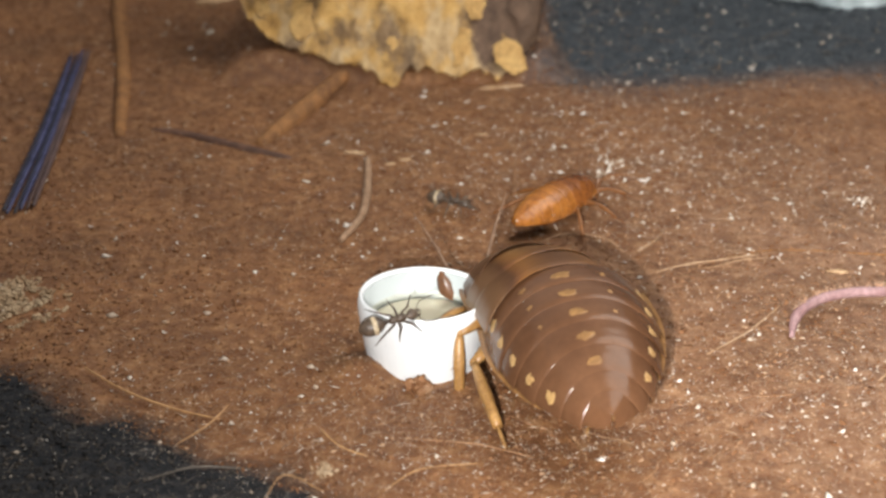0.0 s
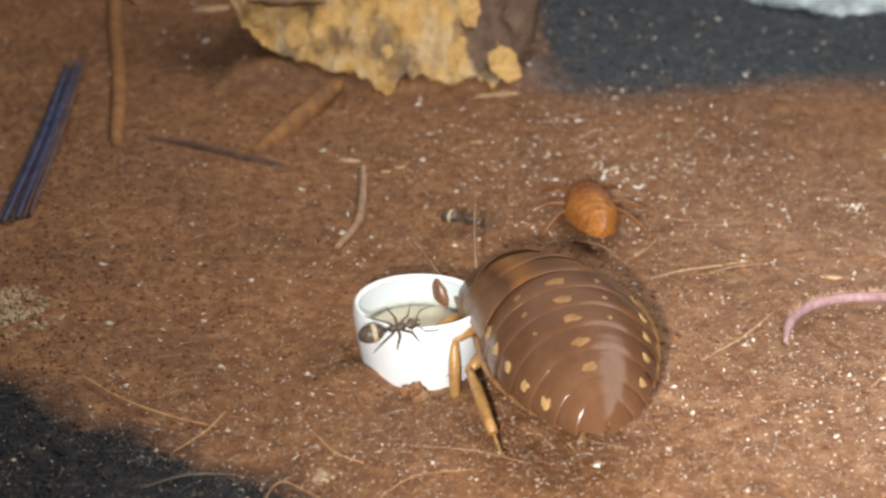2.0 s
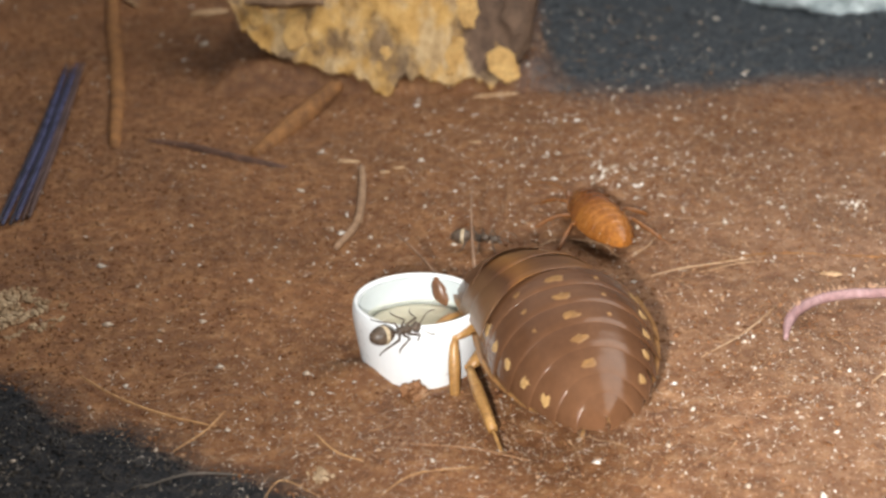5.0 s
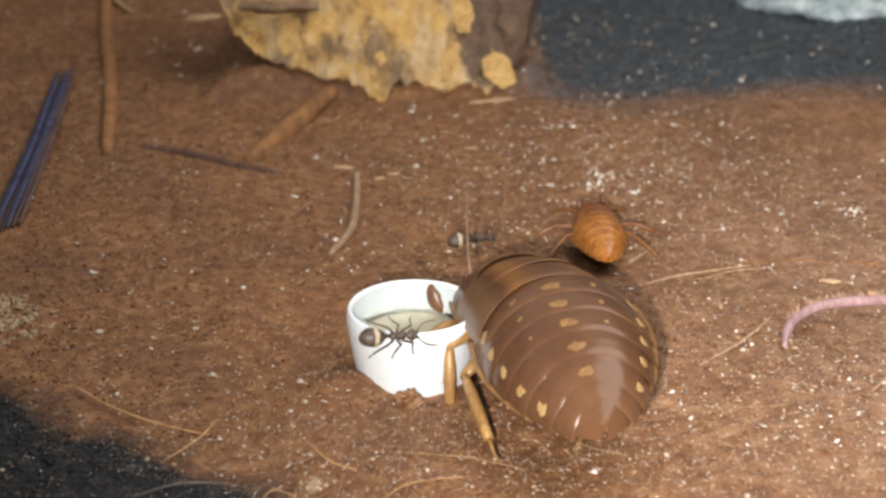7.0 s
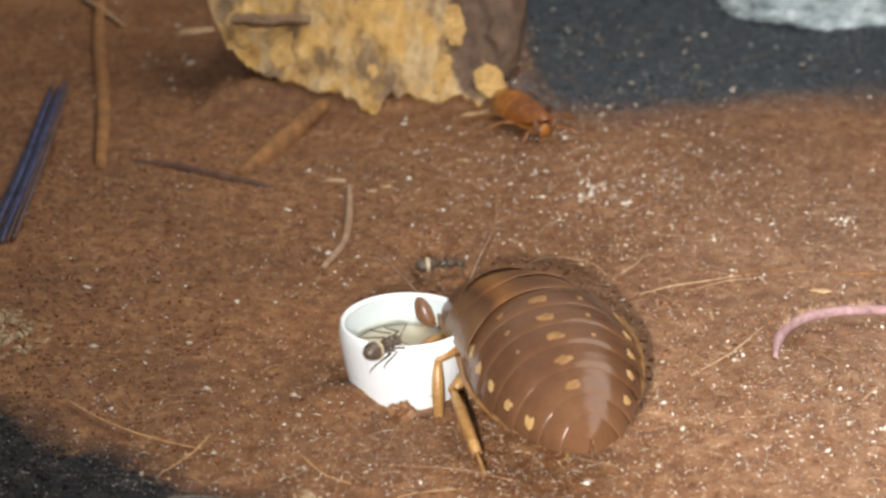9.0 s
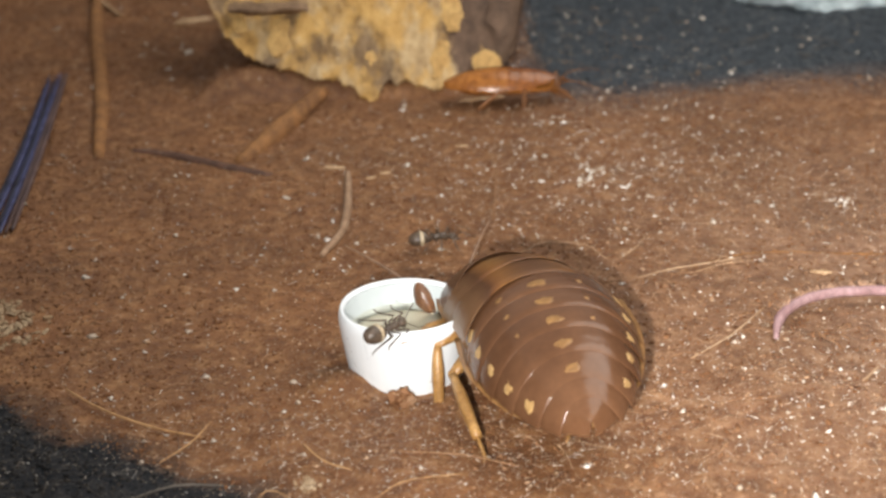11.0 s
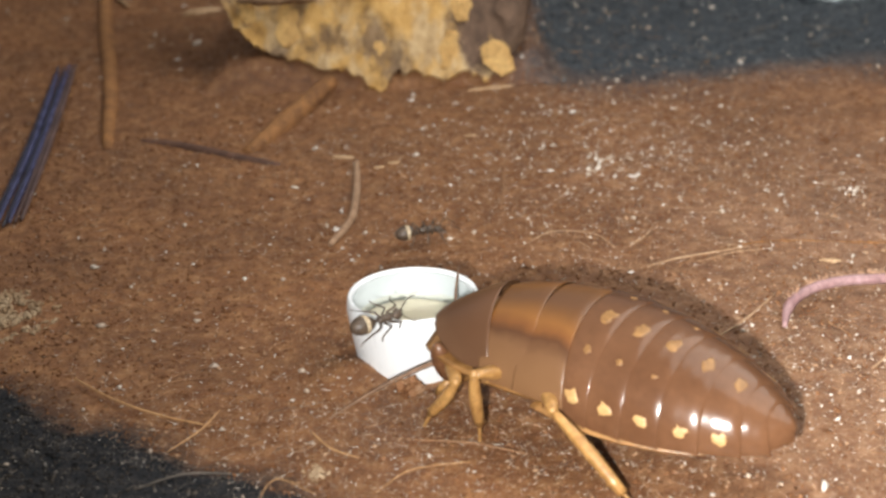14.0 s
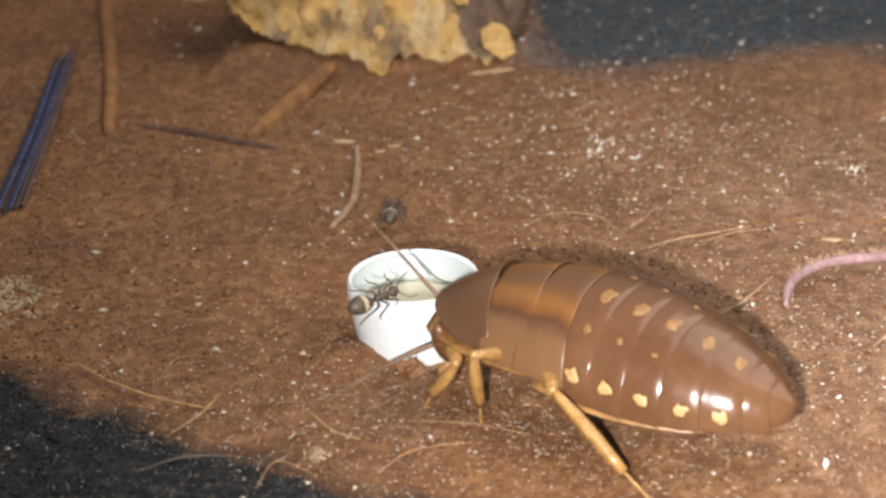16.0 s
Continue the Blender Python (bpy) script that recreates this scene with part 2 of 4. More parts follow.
ROACH_LEG = two_tone("roach_leg", (0.27, 0.135, 0.040), (0.43, 0.24, 0.082), 300, 0.35, 0.1, 1500)
BELLY = two_tone("roach_belly", (0.20, 0.095, 0.03), (0.32, 0.165, 0.055), 160, 0.35, 0.1, 900)
ROACH_SPOT = two_tone("roach_spot", (0.37, 0.215, 0.08), (0.50, 0.32, 0.13), 400, 0.45, 0)
ROACH_EYE = two_tone("roach_eye", (0.10, 0.042, 0.018), (0.17, 0.078, 0.036), 200, 0.35, 0.1)
NYMPH = two_tone("nymph_shell", (0.235, 0.078, 0.013), (0.39, 0.148, 0.028), 260, 0.25, 0.1, 1200)
NYMPH_LEG = two_tone("nymph_leg", (0.15, 0.055, 0.014), (0.23, 0.09, 0.025), 300, 0.35, 0)
ANT_BROWN = two_tone("ant_brown", (0.044, 0.029, 0.019), (0.12, 0.084, 0.058), 900, 0.4, 0.2, 3000)
ANT_GOLD = two_tone("ant_gold_hair", (0.34, 0.26, 0.16), (0.56, 0.46, 0.31), 1500, 0.5, 0.2, 4000)
CRUST = two_tone("bark_crust", (0.15, 0.088, 0.048), (0.30, 0.19, 0.105), 300, 0.8, 0.5)
ORANGE_STREAK = two_tone("orange_streak", (0.15, 0.064, 0.020), (0.31, 0.14, 0.043), 170, 0.8, 0.5, 1400, lo=0.32, hi=0.6, grain=(0.55, 1.25))
BLUE = two_tone("blue_blade", (0.020, 0.024, 0.065), (0.075, 0.082, 0.18), 260, 0.45, 0.4, 1500, grain=(0.5, 1.4))
SHADOW_LINE = two_tone("shadow_line", (0.075, 0.037, 0.024), (0.15, 0.074, 0.046), 300, 0.8, 0.4, grain=(0.5, 1.3))
# near-black copy of the blade's blue: shade between its strips, as colour
BLUE_SHADE = two_tone("blade_shadow_blue", (0.008, 0.008, 0.016), (0.03, 0.032, 0.06), 260, 0.5, 0.3)
BLUE_DULL = two_tone("dull_blade", (0.06, 0.036, 0.036), (0.12, 0.07, 0.06), 120, 0.6, 0.2)
SHARD = two_tone("golden_shard", (0.40, 0.225, 0.065), (0.56, 0.355, 0.125), 220, 0.7, 0.5, 900)
# spots near the midline, the veil over them put into a duller colour
SPOT_DIM = two_tone("dull_spot", (0.19, 0.095, 0.032), (0.28, 0.148, 0.050), 400, 0.4, 0)
FEELER = two_tone("feeler", (0.15, 0.085, 0.05), (0.25, 0.15, 0.09), 500, 0.5, 0)
FLAKE_STRIP = two_tone("dry_strip", (0.25, 0.145, 0.08), (0.36, 0.23, 0.14), 200, 0.8, 0.4)
NYMPH_DARK = two_tone("nymph_front", (0.155, 0.048, 0.010), (0.27, 0.09, 0.018), 260, 0.25, 0.1, 1200)
PINK = two_tone("pink_tendril", (0.27, 0.15, 0.15), (0.37, 0.235, 0.235), 150, 0.6, 0.1)
HAIR = two_tone("pale_hair", (0.5, 0.28, 0.16), (0.6, 0.38, 0.24), 300, 0.7, 0)
COTTON = two_tone("cotton", (0.24, 0.30, 0.32), (0.54, 0.61, 0.62), 120, 0.9, 0.5)
TUB = two_tone("tub_plastic", (0.16, 0.16, 0.17), (0.2, 0.2, 0.21), 20, 0.5, 0.05)


def water_material():
    mat, tree, b = material("drinking_water", 0.03)
    b.inputs["Base Color"].default_value = (0.88, 0.83, 0.70, 1)
    b.inputs["Transmission Weight"].default_value = 1.0
    b.inputs["IOR"].default_value = 1.33
    return mat


WATER = water_material()

# ---- shapes ----


def mesh_of(name, bm, mat, smooth=True):
    """A mesh from a bmesh drawn in millimetres."""
    bmesh.ops.scale(bm, vec=(MM, MM, MM), verts=bm.verts)
    me = bpy.data.meshes.new(name)
    bmesh.ops.recalc_face_normals(bm, faces=bm.faces)
    bm.to_mesh(me)
    bm.free()
    me.materials.append(mat)
    if smooth:
        me.polygons.foreach_set("use_smooth", [True] * len(me.polygons))
    return me


def part(name, bm, mat, parent, label="", at=None, smooth=True):
    ob = new(name, mesh_of(name, bm, mat, smooth))
    ob.parent = parent
    if at is not None:
        ob.matrix_basis = at
    if label:
        tagged(ob, label)
    return ob


def tube(bm, pts, radii, n=8, flat=1.0):
    """A tapering tube along pts, with closed ends."""
    pts = [Vector(p) for p in pts]
    rings = []
    side = Vector((0.123, 0.31, 0.94))
    for i, p in enumerate(pts):
        d = (pts[min(i + 1, len(pts) - 1)] - pts[max(i - 1, 0)]).normalized()
        u = side - d * side.dot(d)
        if u.length < 1e-3:
            u = Vector((1, 0, 0)) - d * d.x
        u.normalize()
        v = d.cross(u)
        r = radii[i] if not isinstance(radii, (int, float)) else radii
        rings.append([bm.verts.new(p + u * (r * flat * math.cos(a)) + v * (r * math.sin(a))) for a in (2 * math.pi * k / n for k in range(n))])
    for a, b in zip(rings, rings[1:]):
        for k in range(n):
            bm.faces.new((a[k], a[(k + 1) % n], b[(k + 1) % n], b[k]))
    bm.faces.new(rings[0][::-1])
    bm.faces.new(rings[-1])
    return bm


def curve_pts(pts, n=14):
    """A smooth line through pts."""
    p = [Vector(q) for q in pts]
    p = [p[0] * 2 - p[1]] + p + [p[-1] * 2 - p[-2]]
    out = []
    seg = len(p) - 3
    for i in range(n + 1):
        u = i / n * seg
        k = min(int(u), seg - 1)
        t = u - k
        a, b, c, d = p[k:k + 4]
        out.append(0.5 * ((2 * b) + (c - a) * t + (2 * a - 5 * b + 4 * c - d) * t * t + (3 * b - a - 3 * c + d) * t ** 3))
    return out


def ball(bm, centre, radii, turn=None, seg=16, ring=10):
    m = Matrix.Translation(centre) @ (turn or Matrix()) @ Matrix.Diagonal((*radii, 1))
    bmesh.ops.create_uvsphere(bm, u_segments=seg, v_segments=ring, radius=1.0, matrix=m)
    return bm


def shell(bm, top, under, nx, ny):
    """A closed plate between two surfaces over the unit square."""
    g = [[[bm.verts.new(f(i / nx, j / ny)) for j in range(ny + 1)] for i in range(nx + 1)] for f in (top, under)]
    for s, grid in enumerate(g):
        for i in range(nx):
            for j in range(ny):
                q = (grid[i][j], grid[i + 1][j], grid[i + 1][j + 1], grid[i][j + 1])
                bm.faces.new(q if s == 0 else q[::-1])
    rim = [(i, 0) for i in range(nx)] + [(nx, j) for j in range(ny)] + [(i, ny) for i in range(nx, 0, -1)] + [(0, j) for j in range(ny, 0, -1)]
    for (a, b), (c, d) in zip(rim, rim[1:] + rim[:1]):
        bm.faces.new((g[0][a][b], g[0][c][d], g[1][c][d], g[1][a][b]))
    return bm


def thing(name, label, category, m, group=""):
    ob = new(name)
    ob.empty_display_size = 0.005
    ob.matrix_basis = m
    return tagged(ob, label, category, group)


def lay(x, y, z=0.0, rx=0, ry=0, rz=0):
    """A pose with the place in millimetres."""
    return pose(x * MM, y * MM, z * MM, rx, ry, rz)


# ---- ground ----


def lattice(seed):
    return np.random.default_rng(seed).random((256, 256))


LATTICES = [lattice(100 + k) for k in range(6)]


def relief(x, y):
    """The soil's height in millimetres at a place in millimetres (arrays)."""
    z = 0.0
    for k, (size, high) in enumerate(((38, 1.8), (14, 0.8), (5.5, 0.4), (2.4, 0.3), (1.1, 0.28))):
        u, v = np.asarray(x) / size + 100.3, np.asarray(y) / size + 77.7
        i, j = np.floor(u).astype(int), np.floor(v).astype(int)
        a, b = u - i, v - j
        a, b = a * a * (3 - 2 * a), b * b * (3 - 2 * b)
        g = LATTICES[k]
        i, j, i1, j1 = i % 256, j % 256, (i + 1) % 256, (j + 1) % 256
        z = z + high * ((g[i, j] * (1 - a) + g[i1, j] * a) * (1 - b) + (g[i, j1] * (1 - a) + g[i1, j1] * a) * b - 0.5)
    # soil banked up beneath the leaning bark
    bx, by = np.asarray(x), np.asarray(y)
    across = np.clip((bx + 80) / 26, 0, 1) * np.clip((38 - bx) / 12, 0, 1)
    bank = np.clip((by - 150) * 1.1106 - 2.4, 0, np.interp(bx, [-66, -58, -48, -36, -14, 20, 30], [0, 6, 8, 7, 3, 4, 10])) * across * across * (3 - 2 * across)
    z = np.where(bank > 0, 0.4 * z, z) + bank
    # a little heap against the cap
    return z + 3.8 * np.exp(-((np.asarray(x) + 15.5) ** 2 + (np.asarray(y) + 23.0) ** 2) / 38.0)


def soil_z(x, y):
    return float(relief(np.array([x]), np.array([y]))[0])


TUB_X, TUB_Y0, TUB_Y1 = 260.0, -430.0, 400.0


def build_ground():
    xs = np.unique(np.r_[np.linspace(-TUB_X, -170, 16), np.arange(-170, 170, 0.9), np.linspace(170, TUB_X, 16)])
    ys = np.unique(np.r_[np.linspace(TUB_Y0, -95, 30), np.arange(-95, 290, 0.9), np.linspace(290, TUB_Y1, 16)])
    gx, gy = np.meshgrid(xs, ys, indexing="ij")
    gz = relief(gx, gy)
    co = np.stack([gx, gy, gz], -1).reshape(-1, 3) * MM
    nx, ny = gx.shape
    a = (np.arange(nx - 1)[:, None] * ny + np.arange(ny - 1)[None]).ravel()
    faces = np.stack([a, a + ny, a + ny + 1, a + 1], 1)
    me = bpy.data.meshes.new("ground")
    me.vertices.add(len(co))
    me.vertices.foreach_set("co", co.ravel())
    me.loops.add(faces.size)
    me.loops.foreach_set("vertex_index", faces.ravel())
    me.polygons.add(len(faces))
    me.polygons.foreach_set("loop_start", np.arange(len(faces)) * 4)
    me.update(calc_edges=True)
    me.materials.append(SOIL)
    me.polygons.foreach_set("use_smooth", [True] * len(faces))
    tagged(new("ground", me), "dark soil under a painted brown veil, with unveiled patches", "ground", kind="structure")


build_ground()


def build_tub():
    """The plain walls of the tub, out of view."""
    y = (TUB_Y0 + TUB_Y1) / 2
    for name, cx, cy, sx, sy in (("wall_north", 0, TUB_Y1 + 3, TUB_X * 2 + 12, 6), ("wall_south", 0, TUB_Y0 - 3, TUB_X * 2 + 12, 6),
                                 ("wall_west", -TUB_X - 3, y, 6, TUB_Y1 - TUB_Y0), ("wall_east", TUB_X + 3, y, 6, TUB_Y1 - TUB_Y0)):
        bm = bmesh.new()
        bmesh.ops.create_cube(bm, size=1, matrix=Matrix.Translation((cx, cy, 95)) @ Matrix.Diagonal((sx, sy, 230, 1)))
        bmesh.ops.bevel(bm, geom=bm.edges, offset=1.2, segments=2, affect="EDGES")
        tagged(new(name, mesh_of(name, bm, TUB, False)), "plain grey plastic wall of the tub", "wall", kind="structure")


build_tub()

# ---- bottle cap with water ----
CAP_X, CAP_Y, CAP_R = -3.7, -15.1, 12.8


def build_cap():
    cap = thing("bottle_cap", "white plastic bottle cap filled with water, set into the soil", "bottle cap", lay(CAP_X, CAP_Y, 0))
    n = 192
    # outside from the foot up, over the rim, down the inner wall, floor
    prof = [(0.82, -2.0, 0), (0.84, -1.2, 1), (0.90, 3.0, 1), (0.965, 8.0, 1), (0.995, 11.2, 1), (0.992, 12.2, 0), (0.975, 13.2, 0), (0.955, 13.6, 0),
            (0.925, 13.55, 0), (0.905, 13.1, 0), (0.895, 11.5, 0), (0.875, 11.2, 0), (0.872, 9.0, 0), (0.85, 8.7, 0), (0.84, 6.0, 0), (0.80, 5.4, 0), (0.0001, 5.3, 0)]

    def turned(prof, closed):
        bm = bmesh.new()
        rings = []
        for r, z, rib in prof:
            ring = []
            for k in range(n):
                a = 2 * math.pi * k / n
                rr = r * CAP_R * (1 + (0.0015 if (k // 2) % 2 else 0.0) * rib)
                ring.append(bm.verts.new((rr * math.cos(a), rr * math.sin(a), z)))
            rings.append(ring)
        for a, b in zip(rings, rings[1:] + (rings[:1] if closed else [])):
            for k in range(n):
                bm.faces.new((a[k], a[(k + 1) % n], b[(k + 1) % n], b[k]))
        if not closed:
            bm.faces.new(rings[0][::-1])
        bmesh.ops.remove_doubles(bm, verts=bm.verts, dist=0.004)
        return bm

    part("cap_shell", turned(prof, False), CAPM, cap)
    # added darker inside, shade put into its colour: a sleeve with two fine steps, and a disc on the floor
    part("shade_sleeve", turned([(0.888, 13.0, 0), (0.868, 12.7, 0), (0.862, 11.0, 0), (0.842, 10.8, 0), (0.838, 9.2, 0), (0.82, 9.0, 0), (0.80, 5.7, 0), (0.845, 5.7, 0), (0.87, 9.0, 0), (0.88, 11.6, 0)], True), CAP_INNER_SHADE, cap, "added bluish sleeve, darker for the shade inside the cap")
    part("shade_floor", turned([(0.79, 5.4, 0), (0.79, 6.0, 0), (0.72, 6.1, 0), (0.0001, 6.1, 0)], False), CAP_FLOOR_SHADE, cap, "beige floor of the cap, darkened for shade")
    bm = bmesh.new()
    prof = [(0.0, 9.0), (9.0, 9.0), (10.2, 9.01), (10.8, 9.03)]
    rings = [[bm.verts.new((max(r, 0.01) * math.cos(2 * math.pi * k / 64), max(r, 0.01) * math.sin(2 * math.pi * k / 64), z)) for k in range(64)] for r, z in prof]
    rings += [[bm.verts.new((r * math.cos(2 * math.pi * k / 64), r * math.sin(2 * math.pi * k / 64), z)) for k in range(64)] for r, z in ((10.55, 6.0), (0.01, 5.9))]
    for a, b in zip(rings, rings[1:]):
        for k in range(64):
            bm.faces.new((a[k], a[(k + 1) % 64], b[(k + 1) % 64], b[k]))
    water = part("water", bm, WATER, cap, "still water with a faint brown tint")
    water.visible_shadow = False


build_cap()

# ---- bark ----
BARK_SLOPE = radians(48)


def bark_edge(x):
    """How far up the slope the torn lower edge lies."""
    xs = [-72, -60, -55, -48, -43, -29, -21, -14.7, -9, -3.5, 3, 9, 15, 20, 27, 29.5, 33]
    vs = [60, 31, 20, 14, 11, 7.5, 5, -1.5, 5.5, 5.0, 2.2, 5, 1.8, 5.0, 14, 30, 60]
    return float(np.interp(x, xs, vs))


def build_bark():
    bark = thing("bark_piece", "torn slab of peeled golden bark leaning out of the soil", "bark", Matrix())
    bm = bmesh.new()
    up = Vector((0, math.cos(BARK_SLOPE), math.sin(BARK_SLOPE)))
    out = Vector((0, -math.sin(BARK_SLOPE), math.cos(BARK_SLOPE)))

    def place(u, v, under):
        x = -66 + 98 * u
        low = bark_edge(x) + 2.0 * noise.noise((x * 0.35, 3.1, 0)) + 1.4 * noise.noise((x * 1.1, 7.7, 0)) + 0.8
        s = low + (85 - low) * v ** 1.35
        p = Vector((x, 150, 0)) + up * s
        bulge = 5 * math.sin(math.pi * u) - 2
        # stepped flakes run up the slope
        flake = noise.noise((x * 0.075 + 0.12 * noise.noise((x * 0.2, s * 0.2, 1)), s * 0.045, 5.0))
        step = 0.35 * (math.floor(flake * 5) * 0.6 + flake)
        h = bulge + step + 1.3 * noise.noise((x * 0.16, s * 0.1, 2)) + 0.3 * noise.noise((x * 0.7, s * 0.35, 9)) + 0.15 * noise.noise((x * 1.7, s * 1.2, 4))
        thin = min(1.0, v * 7 + 0.05) * min(1.0, 14 * u + 0.1, 14 * (1 - u) + 0.1)
        return p + out * ((h - 2.0) * thin + 0.2 if not under else -9.0 * thin - 0.5)

    shell(bm, lambda u, v: place(u, v, False), lambda u, v: place(u, v, True), 150, 110)
    part("slab", bm, BARK, bark)
    # a dark flake that still clings to the slab
    bm = bmesh.new()
    o = Vector((-43, 150, 0)) + up * 28 + out * 3.4

    def flake_at(u, v, z):
        a = o + Vector((11.5 * (u * 2 - 1), 0, 0)) + up * (2.0 * (v * 2 - 1) * (0.6 + 0.5 * abs(noise.noise((u * 5, 0.3, 0)))) + 0.8 * noise.noise((u * 3, 1.3, 0)))
        return a + out * (z * (1 - (2 * u - 1) ** 4) + 0.5 * noise.noise((u * 7, v * 3, 0)))

    shell(bm, lambda u, v: flake_at(u, v, 1.5), lambda u, v: flake_at(u, v, -1.5), 24, 6)
    part("crust_flake", bm, CRUST, bark, "dark brown leftover crust")
    # torn shards that peel off the face: place across and up the slope, length, width, turn, proud by
    for k, (x, s, long, wide, turn, proud, mat) in enumerate((
            (-14.5, 9, 12, 5.5, 8, 1.0, SHARD), (-6, 13, 10, 4, 15, 0.9, BARK), (5, 12, 12, 5.5, -12, 0.8, SHARD), (19, 9, 11, 8, 30, 0.5, SHARD), (-27, 15, 16, 12, 6, 0.7, BARK),
            (-40, 20, 12, 6, -6, 1.0, SHARD), (9, 27, 13, 5, 4, 1.2, SHARD), (-16, 30, 14, 6, -6, 1.4, BARK), (-52, 27, 11, 4.5, 22, 0.9, SHARD), (22, 24, 12, 5, 12, 0.5, BARK))):
        bm = bmesh.new()
        o, c, q = Vector((x, 150, 0)) + up * s, math.cos(radians(turn)), math.sin(radians(turn))

        def shard(u, v, z, o=o, c=c, q=q, long=long, wide=wide, proud=proud, k=k):
            w = wide * (0.4 + 0.6 * math.sin(math.pi * (0.1 + 0.75 * u))) * (1 + 0.6 * noise.noise((u * 4, k * 3.3, 0)))
            a, l = w * (v - 0.5) + 0.6 * noise.noise((u * 3, k * 1.7, 5)), long * (u - 0.5)
            lift = 0.6 * proud * (1 - 0.55 * u) + 0.35 * noise.noise((u * 5, v * 4, k)) + z * (1 - (2 * v - 1) ** 4) * (0.3 + 0.7 * u)
            return o + Vector((a * c - l * q, 0, 0)) + up * (a * q + l * c) + out * lift

        shell(bm, lambda u, v: shard(u, v, 0.35), lambda u, v: shard(u, v, -1.4), 14, 8)
        part("shard", bm, mat, bark)


build_bark()

# ---- cockroaches ----


def roach_width(x):
    if x >= -4:
        return 17.0 * max(0.0, 1 - ((x + 4) / 41.5) ** 2.15) ** 0.52 + 0.05
    return 17.0 * max(0.0, 1 - ((-4 - x) / 32.5) ** 1.6) ** 0.6 + 0.05


def roach_top(x):
    if x >= -2:
        return 3.0 + 10.5 * max(0.0, 1 - ((x + 2) / 40.5) ** 2.2) ** 0.6
    return 3.0 + 10.5 * max(0.0, 1 - ((-2 - x) / 37.0) ** 2.0) ** 0.7


def roach_back(x, y):
    w = roach_width(x)
    q = min(1.0, abs(y) / w)
    return 2.6 + (roach_top(x) - 2.6) * (1 - q ** 2.3) ** 0.72


def plate_lift(u):
    """A back plate rises to a rounded lip at its rear, and its front slides under the plate before it."""
    lip = max(0.0, (u - 0.78) / 0.22)
    return 0.26 * u ** 0.7 - 0.14 * (1 - u) ** 3 - 0.27 * lip ** 2.4 + 0.012 * math.sin(6 * math.pi * u)


LEG = {"front": (9.5, 10.0, 4.0), "mid": (11.5, 12.0, 5.0), "hind": (15.0, 18.5, 6.0)}


def femur_mesh(size, s, femur):
    """The coxa and the thick upper leg, out along y."""
    bm = bmesh.new()
    tube(bm, curve_pts([(0, -1.5 * s, 0.6), (0, 0.5 * s, 0), (0, 3.0 * s, -0.3)], 5), [1.4, 2.0, 2.2, 2.0, 1.6, 1.1], 10)
    tube(bm, curve_pts([(0, 2.2 * s, -0.3), (0, femur * 0.45 * s, 0.25), (0, femur * s, 0)], 8), [1.1, 1.6, 1.85, 1.95, 1.9, 1.75, 1.5, 1.25, 1.0], 10, 0.75)
    ball(bm, (0, femur * s, 0), (0.95, 0.95, 0.95), None, 10, 8)
    r = random.Random(5)
    for k in range(3):
        p = Vector((0, femur * (0.5 + 0.15 * k) * s, -1.4))
        tube(bm, [p, p + Vector((r.uniform(-0.3, 0.3), 0.5 * s, -0.9))], [0.14, 0.03], 5)
    bmesh.ops.scale(bm, vec=(size, size, size), verts=bm.verts)
    return bm


def shin_mesh(size, s, shin, foot):
    """The spined shin and the jointed foot with its two claws."""
    bm = bmesh.new()
    end = Vector((0, shin * s, 0))
    tube(bm, curve_pts([(0, -0.4 * s, 0), (0, shin * 0.5 * s, 0.3), end], 6), [0.75, 0.95, 1.15, 1.2, 1.15, 1.05, 0.95], 9)
    r = random.Random(3)
    for k in range(8):
        p = end * (0.2 + 0.1 * k)
        turn = r.uniform(0, 6.283)
        d = Vector((math.cos(turn), 0.75 * s, math.sin(turn))).normalized() * r.uniform(1.6, 2.4)
        tube(bm, [p, p + d * 0.55, p + d], [0.22, 0.14, 0.03], 5)
    tip = end + Vector((0, foot * s, 0.5))
    tube(bm, [end.lerp(tip, k / 15) for k in range(16)], [(0.3, 0.42, 0.26)[k % 3] for k in range(16)], 6)
    tube(bm, [tip + Vector((dx, (0.7 - 0.7 * (dx == 0)) * s, -0.3 * abs(dx))) for dx in (-0.8, -0.5, 0, 0.5, 0.8)], [0.04, 0.1, 0.16, 0.1, 0.04], 5)
    bmesh.ops.scale(bm, vec=(size, size, size), verts=bm.verts)
    return bm


PLATES = [("pronotum", 33.6, 20.0), ("mesonotum", 20.0, 11.0), ("metanotum", 11.0, 3.0)] + [
    ("tergite", a, b) for a, b in ((3.0, -3.5), (-3.5, -10.0), (-10.0, -16.5), (-16.5, -23.0), (-23.0, -29.3), (-29.3, -33.2), (-33.2, -36.46))]


